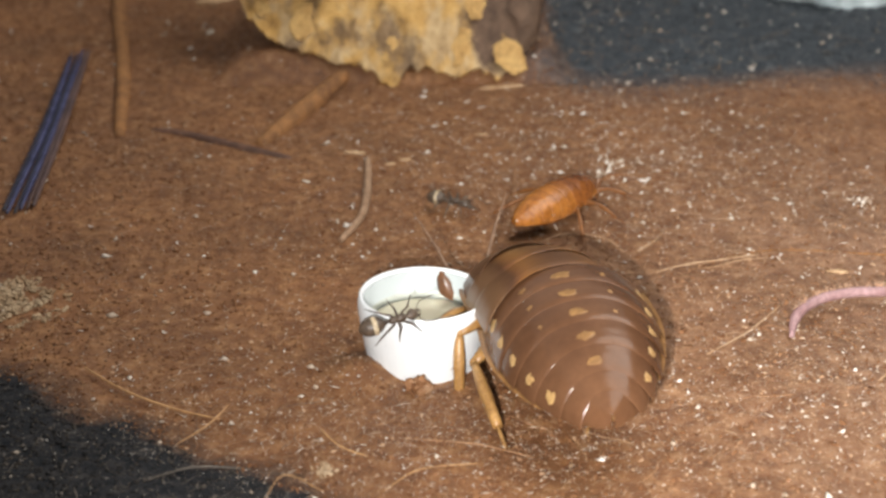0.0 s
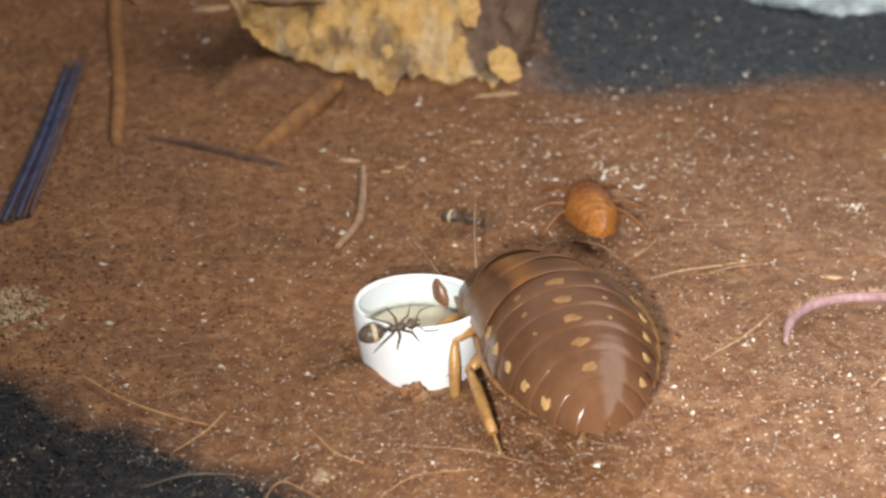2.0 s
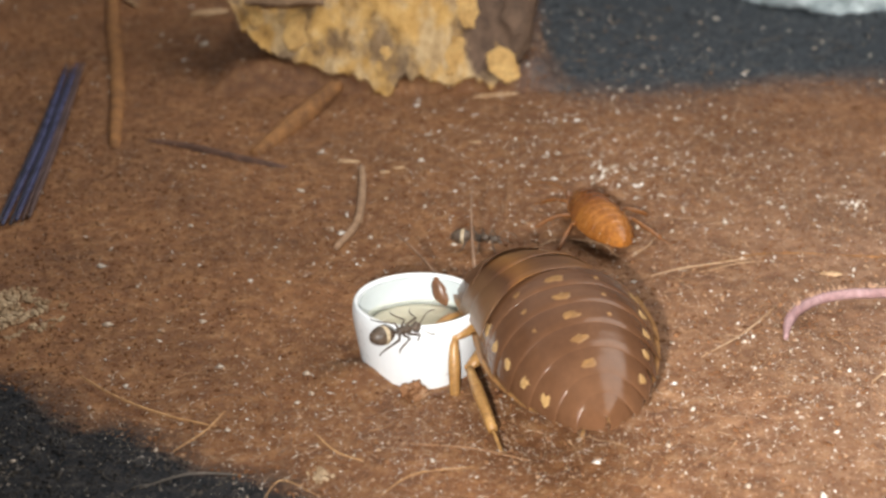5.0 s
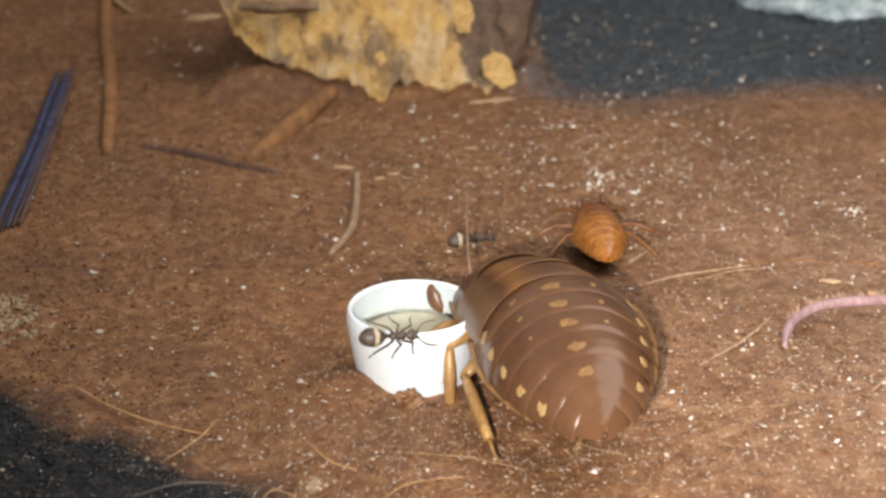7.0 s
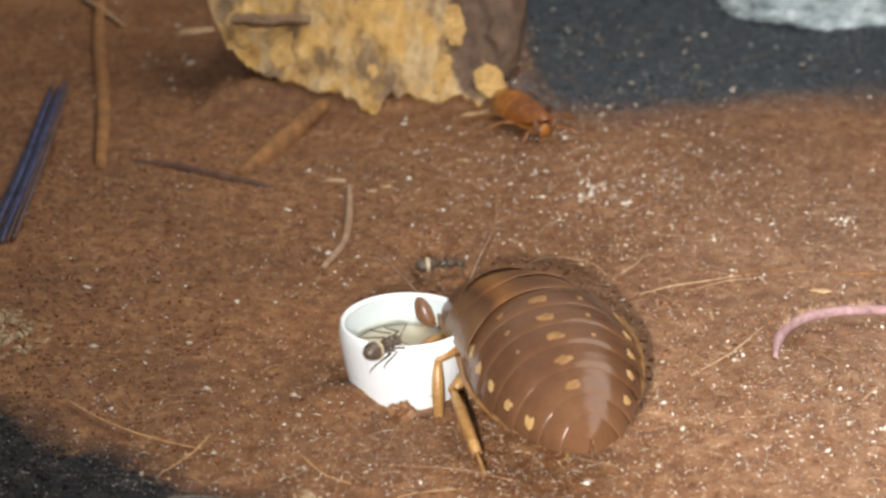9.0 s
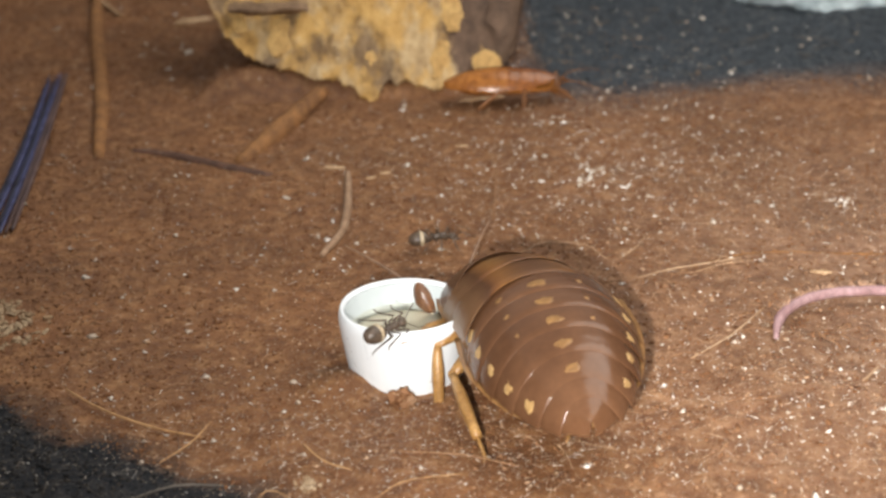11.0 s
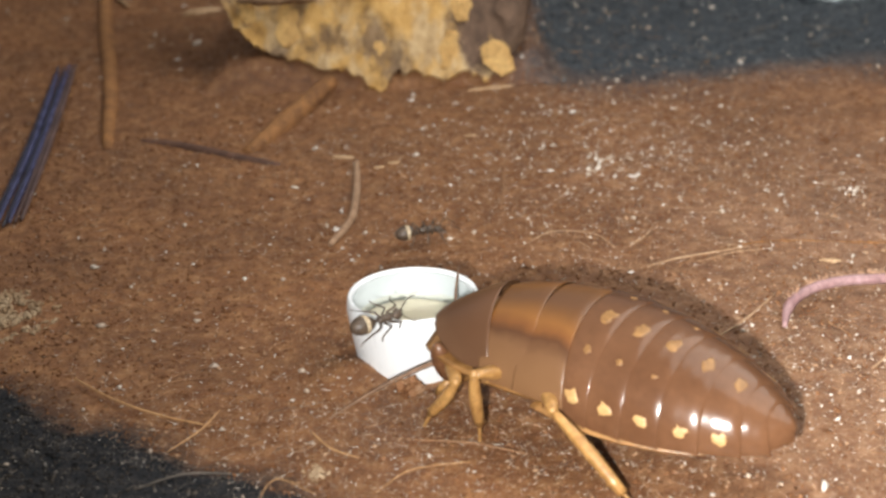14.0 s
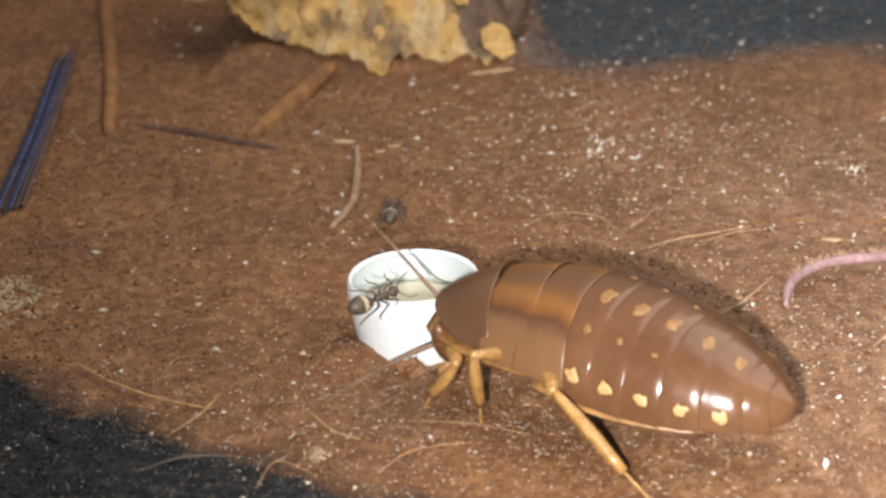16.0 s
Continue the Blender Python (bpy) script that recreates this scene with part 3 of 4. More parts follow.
def build_roach(name, label, size, slim, shell_mat, front_mat, thorax_mat, leg_mat, belly_mat, spotted, feelers, group):
    roach = thing(name, label, "cockroach", Matrix(), group)
    made = {}
    for n, (kind, front, back) in enumerate(PLATES):
        bm = bmesh.new()

        def surf(u, v, drop, front=front, back=back, kind=kind):
            q = v * 2 - 1
            x = front + 1.0 - (front + 1.0 - back) * u if kind != "pronotum" else front - (front - back) * u
            lift = plate_lift(u) if kind != "pronotum" else 0.1 + 0.3 * u
            w = roach_width(x) * (1.0 + 0.02 * u)
            y = w * math.copysign(abs(q) ** 0.85, q) * (1.0 if n else 0.93 * (1 - (1 - u) ** 4) ** 0.5 + 0.02)
            sweep = (-1.6 * abs(q) ** 3 + 0.6 * (1 - abs(q))) * u * (0.0 if n == 9 else 1.0) if n > 0 else 0.9 * (1 - q * q) * u * 0.5
            return Vector((x + sweep, y * slim, roach_back(x, y) + lift - drop * (1 - 0.7 * abs(q) ** 4))) * size

        shell(bm, lambda u, v: surf(u, v, 0.0), lambda u, v: surf(u, v, 0.34 - 0.26 * u), 26 if n else 22, 36)
        mat = {"pronotum": front_mat, "tergite": shell_mat, "metanotum": thorax_mat}.get(kind, thorax_mat)
        plate = part(kind, bm, mat, roach, "amber-brown thorax plate" if mat is ROACH_AMBER else "")
        made.setdefault(kind, []).append(plate)
        if spotted and kind == "tergite" and n < 8:
            k = n - 3
            for q, rad in ((0.86, 1.12 - 0.04 * k), (-0.86, 1.12 - 0.04 * k), (0.0, 1.4 - 0.08 * k), (0.42, 0.75 - 0.12 * k), (-0.42, 0.75 - 0.12 * k))[:5 if k < 3 else 3]:
                bm = bmesh.new()
                w, long, v0 = roach_width((front + back) / 2), front + 1.0 - back, q / 2 + 0.5
                cols = []
                for i in range(11):
                    row = []
                    for j in range(5):
                        a = 2 * math.pi * i / 11
                        r = rad * (j + 0.01) / 4 * (1 + 0.8 * noise.noise((math.cos(a) * 1.6 + n * 3, math.sin(a) * 1.5 + q * 7, 2)))
                        u = min(0.97, max(0.1, 0.62 - 1.25 * r * math.cos(a) / long))
                        v = min(0.985, max(0.015, v0 + 0.5 * r * math.sin(a) / w / (1.0 if abs(q) < 0.6 else 1.25)))
                        p = surf(u, v, 0.0)
                        out = (surf(u, v + 0.01, 0.0) - surf(u, v - 0.01, 0.0)).cross(surf(u + 0.02, v, 0.0) - surf(u - 0.02, v, 0.0)).normalized()
                        out = out if out.z > 0 else -out
                        row.append(bm.verts.new(p + out * (0.09 if j < 4 else -0.12) * size))
                    cols.append(row)
                for a, b in zip(cols, cols[1:] + cols[:1]):
                    for j in range(4):
                        bm.faces.new((a[j], a[j + 1], b[j + 1], b[j]))
                bmesh.ops.remove_doubles(bm, verts=bm.verts, dist=0.02)
                part("pale_spot", bm, ROACH_SPOT if abs(q) > 0.6 else SPOT_DIM, plate, "pale yellow spot")

    def under(u, v, top):
        q, x = v * 2 - 1, x0 - (x0 - x1) * u
        w = roach_width(x) * (1.02 if x0 > 20 else 1.06 - 0.35 * max(0.0, -x - 24) / 10)
        z = 2.6 + 0.3 * (1 - q * q) if top else 2.3 - 4.6 * (1 - q * q) ** 0.6 * min(1, (roach_top(x) - 2.6) / 6, max(0.02, (x + 33.5) / 14))
        return Vector((x, w * q * slim, z)) * size

    made["belly"] = []
    for bname, x0, x1 in (("thorax_underside", 34, 4), ("belly", 6, -33.5)):
        bm = bmesh.new()
        shell(bm, lambda u, v: under(u, v, True), lambda u, v: under(u, v, False), 24, 20)
        made["belly"].append(part(bname, bm, belly_mat, roach, "amber underside"))
    bm = bmesh.new()
    ball(bm, (32.4, 0, 0.8), (3.4, 5.0, 4.6))
    bmesh.ops.scale(bm, vec=(size,) * 3, verts=bm.verts)
    head = part("head", bm, belly_mat, roach)
    for s in (1, -1):
        bm = bmesh.new()
        ball(bm, (33.9, 5.5 * s, 3.6), (2.2, 2.0, 5.0), Matrix.Rotation(radians(-14 * s), 4, "X"), 16, 12)
        bmesh.ops.scale(bm, vec=(size,) * 3, verts=bm.verts)
        part("eye", bm, ROACH_EYE, head, "dark brown compound eye")
        bm = bmesh.new()
        tube(bm, [(34.0, 2.6 * s, -2.0), (36.2, 4.2 * s, -2.8), (37.4, 3.9 * s, -4.4), (36.6, 2.8 * s, -6.4)], [0.6, 0.8, 0.85, 0.5], 8)
        tube(bm, [(33.4, 1.2 * s, -3.2), (34.8, 1.8 * s, -4.8), (34.8, 1.2 * s, -6.2)], [0.6, 0.7, 0.4], 8)
        bmesh.ops.scale(bm, vec=(size,) * 3, verts=bm.verts)
        part("palp", bm, leg_mat, head)
        bm = bmesh.new()
        tube(bm, curve_pts([(-26, 2.6 * s, 2.6), (-29, 2.8 * s, 2.5), (-31.5, 2.8 * s, 2.5)], 6), [0.7, 0.75, 0.65, 0.5, 0.4, 0.25, 0.12], 8)
        bmesh.ops.scale(bm, vec=(size,) * 3, verts=bm.verts)
        part("cercus", bm, leg_mat, roach)
    ants = []
    for s, way in zip((1, -1), feelers):
        bm = bmesh.new()
        pts = curve_pts([Vector(p) * size for p in way], 26)
        tube(bm, pts, [size * (0.5 * (1 - 0.72 * i / 26) * (1 + 0.18 * (i % 2))) for i in range(27)], 6)
        ants.append(part("antenna", bm, FEELER if spotted else NYMPH_LEG, roach, "", lay(34.0 * size, 3.0 * s * size, 3.0 * size)))
    legs = {}
    for key, x, y, turn in (("front", 30, 4.5, -40), ("mid", 14, 8.0, 5), ("hind", 9, 7.0, 50)):
        femur, shin, foot = LEG[key]
        for s in (1, -1):
            leg = part("leg", femur_mesh(size, s, femur), leg_mat, roach, "", lay(x * size, y * s * size, 1.0 * size, 8 * s, 0, turn * s))
            legs[key, s] = leg, part("shin", shin_mesh(size, s, shin, foot), leg_mat, leg, "spined shin and foot", lay(0, femur * s * size, 0, -30 * s))
    made["head"] = [head]
    return roach, legs, ants, made


BIG = 0.985
big_roach, big_legs, big_feelers, big_plates = build_roach(
    "cockroach", "large brown spotted cockroach nymph drinking at the white cap", BIG, 0.93, ROACH, ROACH_FRONT, ROACH_AMBER, ROACH_LEG, BELLY, True,
    ([(0, 0, 0), (8, 0, 0.6), (16, 0.4, 0.8), (25, 1.2, 0.4)], [(0, 0, 0), (8, 0, 0.6), (16, -0.4, 0.8), (25, -1.2, 0.4)]), "cockroaches")
small_roach, small_legs, small_feelers, small_plates = build_roach(
    "cockroach", "small glossy orange-brown cockroach nymph", 0.44, 0.78, NYMPH, NYMPH_DARK, NYMPH_DARK, NYMPH_LEG, NYMPH, False,
    ([(0, 0, 0), (9, 6, 4), (19, 14, 3), (30, 20, 0)], [(0, 0, 0), (9, -6, 4), (19, -14, 3), (30, -20, 0)]), "cockroaches")

# ---- ants ----


def build_ant(label, size):
    """An ant that faces +x, its feet at z = 0."""
    ant = thing("ant", label, "ant", Matrix(), "ants")
    bm = bmesh.new()
    ball(bm, (-4.1, 0, 2.5), (2.5, 1.75, 1.65), Matrix.Rotation(radians(-8), 4, "Y"), 20, 14)
    bmesh.ops.scale(bm, vec=(size,) * 3, verts=bm.verts)
    gaster = part("gaster", bm, ANT_BROWN, ant)
    for x, r in ((-3.6, 1.76),):
        bm = bmesh.new()
        n = 28
        rings = []
        for dx, k in ((-0.5, 0.95), (-0.25, 1.03), (0.15, 1.035), (0.45, 0.985)):
            rings.append([bm.verts.new((x + dx, r * k * math.cos(2 * math.pi * i / n), 2.5 + 0.97 * r * k * math.sin(2 * math.pi * i / n))) for i in range(n)])
        for a, b in zip(rings, rings[1:]):
            for i in range(n):
                bm.faces.new((a[i], a[(i + 1) % n], b[(i + 1) % n], b[i]))
        bmesh.ops.scale(bm, vec=(size,) * 3, verts=bm.verts)
        part("hair_band", bm, ANT_GOLD, gaster, "band of golden hair")
    bm = bmesh.new()
    ball(bm, (-1.45, 0, 2.3), (0.35, 0.5, 0.75), None, 12, 8)
    tube(bm, [(-2.2, 0, 2.1), (-1.4, 0, 1.9), (-0.7, 0, 2.1)], [0.25, 0.3, 0.28], 8)
    bmesh.ops.scale(bm, vec=(size,) * 3, verts=bm.verts)
    part("petiole", bm, ANT_BROWN, ant)
    bm = bmesh.new()
    ball(bm, (0.1, 0, 2.5), (1.1, 0.72, 0.85), None, 14, 10)
    ball(bm, (1.5, 0, 2.6), (1.15, 0.85, 0.85), Matrix.Rotation(radians(12), 4, "Y"), 14, 10)
    for s in (1, -1):
        tube(bm, [(-0.6, 0.35 * s, 3.0), (-1.1, 0.6 * s, 3.7)], [0.14, 0.03], 5)
    tube(bm, [(2.3, 0, 2.5), (2.9, 0, 2.5)], [0.42, 0.4], 8)
    bmesh.ops.scale(bm, vec=(size,) * 3, verts=bm.verts)
    part("thorax", bm, ANT_BROWN, ant)
    bm = bmesh.new()
    ball(bm, (3.7, 0, 2.3), (1.2, 1.05, 0.78), Matrix.Rotation(radians(22), 4, "Y"), 16, 10)
    for s in (1, -1):
        ball(bm, (3.6, 0.95 * s, 2.55), (0.3, 0.2, 0.3), None, 8, 6)
    bmesh.ops.scale(bm, vec=(size,) * 3, verts=bm.verts)
    head = part("head", bm, ANT_BROWN, ant)
    for s in (1, -1):
        bm = bmesh.new()
        tube(bm, [(4.6, 0.45 * s, 1.9), (5.2, 0.45 * s, 1.6), (5.5, 0.1 * s, 1.45)], [0.28, 0.24, 0.06], 6)
        bmesh.ops.scale(bm, vec=(size,) * 3, verts=bm.verts)
        part("mandible", bm, ANT_BROWN, head)
        bm = bmesh.new()
        tube(bm, [(4.4, 0.35 * s, 2.5), (5.2, 1.6 * s, 3.6), (5.6, 2.0 * s, 3.9), (7.4, 2.3 * s, 3.0), (8.6, 2.2 * s, 2.3)], [0.11, 0.1, 0.1, 0.12, 0.08], 6)
        bmesh.ops.scale(bm, vec=(size,) * 3, verts=bm.verts)
        part("antenna", bm, ANT_BROWN, head)
        for x, fx, k in ((2.0, 4.4, 3.1), (1.0, 0.4, 3.5), (0.0, -3.6, 3.1)):
            bm = bmesh.new()
            kx, ky = x + (fx - x) * 0.45, k * 0.52
            pts = [(x, 0.5 * s, 2.0), (x, 0.9 * s, 1.8), (kx, ky * s, 3.9), (x + (fx - x) * 0.85, k * 0.86 * s, 1.0), (fx, k * s, 0.1), (fx + (fx - x) * 0.18, k * 1.16 * s, 0.0)]
            tube(bm, pts, [0.27, 0.25, 0.21, 0.15, 0.11, 0.07], 7)
            bmesh.ops.scale(bm, vec=(size,) * 3, verts=bm.verts)
            part("leg", bm, ANT_BROWN, ant)
    return ant


cap_ant = build_ant("dark brown ant with pale hair band, clinging to the white cap", 1.0)
soil_ant = build_ant("dark brown ant with a pale hair band, walking on the soil", 0.97)

# ---- plants and litter ----


def litter(name, label, category, bm, mat, x, y, z=None, rz=0, group="", smooth=True):
    ob = new(name, mesh_of(name, bm, mat, smooth))
    ob.matrix_basis = lay(x, y, soil_z(x, y) if z is None else z, 0, 0, rz)
    return tagged(ob, label, category, group)


def line_thing(name, label, category, pts, radius, mat, group="", taper=0.4, flat=1.0, sink=0.0, n=16):
    """A strand that follows the soil through places in millimetres (x, y, height over the soil)."""
    pp = curve_pts([(x, y, soil_z(x, y) + h + radius * 0.7 - sink) for x, y, h in pts], n)
    o = Vector(pp[0])
    bm = bmesh.new()
    tube(bm, [p - o for p in pp], [radius * (taper + (1 - taper) * math.sin(math.pi * min(0.98, 0.06 + 0.9 * i / n)) ** 0.5) for i in range(n + 1)], 8, flat)
    ob = new(name, mesh_of(name, bm, mat))
    ob.matrix_basis = lay(*o)
    return tagged(ob, label, category, group)


blade = thing("blue_blade", "stiff dark blue leaf blade in frayed strips lying on soil", "leaf blade", Matrix())
for k, (dx, w, mat) in enumerate(((0.0, 0.75, BLUE), (1.5, 0.55, BLUE_SHADE), (-1.3, 0.6, BLUE_SHADE), (2.5, 0.7, BLUE), (3.7, 0.5, BLUE_DULL), (5.0, 0.75, BLUE_DULL))):
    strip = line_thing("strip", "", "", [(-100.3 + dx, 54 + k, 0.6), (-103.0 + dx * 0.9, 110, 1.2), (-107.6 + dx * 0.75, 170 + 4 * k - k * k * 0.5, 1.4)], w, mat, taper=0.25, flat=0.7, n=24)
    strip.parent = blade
# the shadow line joining the two orange reflections, as a dark strip
line_thing("shadow_line", "thin dark violet-brown strip standing for a shadow line", "stem", [(-76, 116, 0), (-65, 110, 0.2), (-50, 99, 0.2), (-38, 93, 0)], 1.5, SHADOW_LINE, sink=1.5)
line_thing("twig", "thin pale twig lying on soil", "twig", [(-120, 284, 0.5), (-109, 264, 1), (-99, 246, 0.3)], 0.8, CHIPM)
# two blurred orange reflections, made as strips sunk into the soil
line_thing("stalk", "soft orange-brown strip standing for a blurred reflection", "stalk", [(-113, 290, 1), (-105, 235, 1), (-92, 165, 0.5), (-84, 110, 0)], 2.5, ORANGE_STREAK, "stalks", sink=2.5)
line_thing("stalk", "soft orange-brown strip standing for a blurred reflection", "stalk", [(-28, 154, 0.5), (-38, 130, 0.8), (-47, 103, 0)], 3.1, ORANGE_STREAK, "stalks", sink=2.7)

FIBRES = [
    ([(45.9, 24.3, 0), (52.4, 27.7, 0.8), (58.9, 30, 0.8), (69.5, 34.3, 0.3)], 0.34, FIBRE_PALE), ([(57, 27, 0.3), (66, 31, 0.6), (72, 33, 0)], 0.2, FIBRE_PALE),
    ([(51.4, -14.9, 0), (60.6, -6.4, 0.6), (69.7, 6.6, 1)], 0.3, FIBRE_PALE), ([(-68.2, -22.8, 1.2), (-59.6, -30.2, 0.9), (-50, -36.2, 0.7), (-40.7, -40.2, 0.2)], 0.42, FIBRE_GOLD),
    ([(-51.2, -61.5, 0), (-42.8, -58.6, 0.6), (-33, -58.4, 0)], 0.40, GREYHAIR), ([(-47, -50, 0.3), (-42, -44, 1.2), (-39, -38, 2)], 0.26, FIBRE_GOLD),
    ([(-18.8, 91, 0), (-18.1, 74, 0.1), (-18.7, 56, 0.1), (-22.8, 41, 0)], 1.7, FLAKE_STRIP), ([(-22, -45, 0.3), (-18, -52, 0.7), (-13, -55, 0.3)], 0.27, FIBRE_GOLD), ([(-10, -66, 0.3), (-4, -60, 1.0), (6, -56, 0.4)], 0.2, FIBRE_GOLD), ([(-30, -70, 0.3), (-27, -62, 0.9), (-20, -66, 0.3)], 0.17, FIBRE_GOLD),
    ([(43, 36, 0), (47, 40, 0.7), (50, 47, 0.5)], 0.25, FIBRE_PALE), ([(-5, -48, 0), (6, -50, 0.5), (16, -53, 0)], 0.22, FIBRE), ([(16, 60, 0), (17, 72, 1), (18, 90, 1.5)], 0.3, FIBRE),
    ([(82, -27, 0), (86, -22, 0.5)], 0.4, FIBRE_PALE), ([(62, 33, 0), (75, 37, 0), (100, 33, 0), (112, 35, 0)], 0.35, ORANGE_STREAK), ([(20, 38, 0), (27, 44, 0.5), (36, 42, 0.7), (40, 35, 0)], 0.2, FIBRE_PALE)]
for pts, r, mat in FIBRES:
    line_thing("fibre", "thin pale coir fibre lying on the soil", "fibre", pts, r * 0.6, mat, "coir fibres", 0.5)


def chip_mesh(a, b, c, seed):
    bm = bmesh.new()

    def at(u, v, s):
        x, y = (u * 2 - 1), (v * 2 - 1)
        w = b * (0.75 + 0.35 * noise.noise((u * 3, seed, 0)))
        return Vector((a * x * (1 - 0.15 * y * y), w * y * (1 - 0.55 * x * x * x * x), s * c * (1 - 0.6 * x ** 4) * (1 - 0.5 * y * y) + 0.4 * c * noise.noise((u * 4, v * 3, seed))))
    shell(bm, lambda u, v: at(u, v, 1), lambda u, v: at(u, v, -0.5), 10, 5)
    return bm


for k, (x, y, a, b, rz) in enumerate(((-22.3, 95.8, 2.9, 1.0, -8), (-33, 75.6, 1.3, 0.6, -40), (-74, 238, 6.5, 2.6, 20), (-71.5, 203, 2.2, 1.3, 70), (16.7, 149, 6.8, 1.0, 14),
                                      (-13, 88, 1.5, 0.6, 20), (-9.5, 90.5, 1.6, 0.7, 5), (10, 110, 1.8, 0.6, 10), (85, 25, 2.4, 1.0, -10))):
    litter("wood_chip", "small pale dry wood chip on the soil", "wood chip", chip_mesh(a, b, 0.5 * b, k * 3.7), PALE_CHIP if k in (1, 3) else CHIPM, x, y, soil_z(x, y) + 0.2, rz, "wood chips")


def build_tendril():
    t = thing("tendril", "pink hairy curled plant tendril lying on soil", "tendril", Matrix())
    pts = curve_pts([(68.9, -9.0, 1.2), (70.3, -3.8, 2.0), (72.8, 0.6, 2.6), (77.9, 5.5, 2.8), (84.3, 8.1, 2.8), (90.2, 9.3, 2.4), (94.9, 10.1, 2.0), (118.9, 9.1, 1.0)], 40)
    bm = bmesh.new()
    tube(bm, pts, [0.45 + 0.65 * min(1, i / 7) for i in range(41)], 10)
    part("stem", bm, PINK, t)
    bm = bmesh.new()
    r = random.Random(5)
    for k in range(170):
        i = r.randrange(9, 40)
        p = pts[i].lerp(pts[i + 1], r.random()) + Vector((0, 0, 0))
        d = Vector((r.uniform(-0.6, 0.4), r.uniform(0.1, 1), r.uniform(0.1, 1.0))).normalized()
        tube(bm, [p + d * 0.5, p + d * 1.5, p + d * 2.5], [0.06, 0.05, 0.02], 4)
    part("hairs", bm, HAIR, t, "short pale hairs")
    return t


build_tendril()


def build_lump(name, label, category, x, y, rx, ry, h, mat, seed, n=70, gran=0.5):
    """A crumbly low heap: many little grains in one mesh, heaped on the soil."""
    r = random.Random(seed)
    bm = bmesh.new()
    for k in range(n):
        a, d = r.uniform(0, 6.283), r.random() ** 0.6
        px, py = rx * d * math.cos(a), ry * d * math.sin(a)
        if h < 1.0 and noise.noise((px * 0.22, py * 0.22, seed)) < -0.08 + 0.4 * (d - 0.5):
            continue
        s = gran * 0.4 * 4.5 ** (r.random() ** 2)
        g = bmesh.ops.create_icosphere(bm, subdivisions=1, radius=s, matrix=Matrix.Translation((px, py, soil_z(x + px, y + py) + h * (1 - d) * r.random() + s * 0.3)))
        for v in g["verts"]:
            v.co += Vector((r.uniform(-1, 1), r.uniform(-1, 1), r.uniform(-1, 1))) * s * 0.3
    ob = new(name, mesh_of(name, bm, mat, False))
    ob.matrix_basis = lay(x, y)
    return tagged(ob, label, category, kind="stuff")


build_lump("mould_patch", "crumbly pale patch of mould on brown soil", "mould", 41, 85, 5.5, 11, 0.8, GRAIN, 4, 120, 0.38)
build_lump("mould_patch", "crumbly pale patch of mould on brown soil", "mould", -90, 8, 13, 13, 0.5, MOULD, 5, 2200, 0.36)
build_lump("mould_patch", "crumbly pale patch of mould on brown soil", "mould", 98, 66, 4, 12, 0.6, GRAIN, 6, 60, 0.42)
build_lump("pale_clod", "small pale crumbly clod lying on the soil", "soil clod", -20, -58, 2.8, 3.2, 0.9, MOULD, 8, 90, 0.34)
build_lump("soil_clod", "crumbly brown soil clod pressed against the white cap", "soil clod", -4.6, -29.0, 2.2, 1.6, 3.4, CRUMB, 7, 90, 0.75)


def build_cotton():
    """A soft matted wad: one closed heap with a torn, fluffy outline and loose fibres."""
    wad = thing("cotton_wad", "matted wad of bluish white cotton on dark soil", "cotton", lay(138, 258, 0.5))
    r = random.Random(31)
    bm = bmesh.new()
    bmesh.ops.create_icosphere(bm, subdivisions=5, radius=1.0)
    tops = []
    for v in bm.verts:
        d = v.co.normalized()
        f = 1 + 0.34 * noise.noise(d * 1.7) + 0.22 * noise.noise(d * 4.5) + 0.13 * noise.noise(d * 10) + 0.05 * noise.noise(d * 24)
        v.co = Vector((d.x * 33 * f, d.y * 27 * f, max(-0.12, d.z) * 11 * f * (1 + 0.4 * noise.noise(d * 6))))
        if d.z > -0.05 and d.y < 0.5:
            tops.append(v.co.copy())
    part("batting", bm, COTTON, wad)
    bm = bmesh.new()
    for p in r.sample(tops, 420):
        out = Vector((p.x / 33, p.y / 27, 0.25 + p.z / 20)).normalized()
        side = Vector((r.uniform(-1, 1), r.uniform(-1, 1), r.uniform(-0.3, 0.4)))
        long = r.uniform(2.0, 6.5)
        a, b = p + out * 0.35 * long + side * 0.4 * long, p + out * 0.5 * long + side * 1.1 * long
        tube(bm, [p - out * 0.4, Vector((a.x, a.y, max(0.4, a.z))), Vector((b.x, b.y, max(0.3, b.z)))], [0.22, 0.18, 0.06], 4)
    part("wisps", bm, COTTON, wad, "loose cotton fibres")


build_cotton()


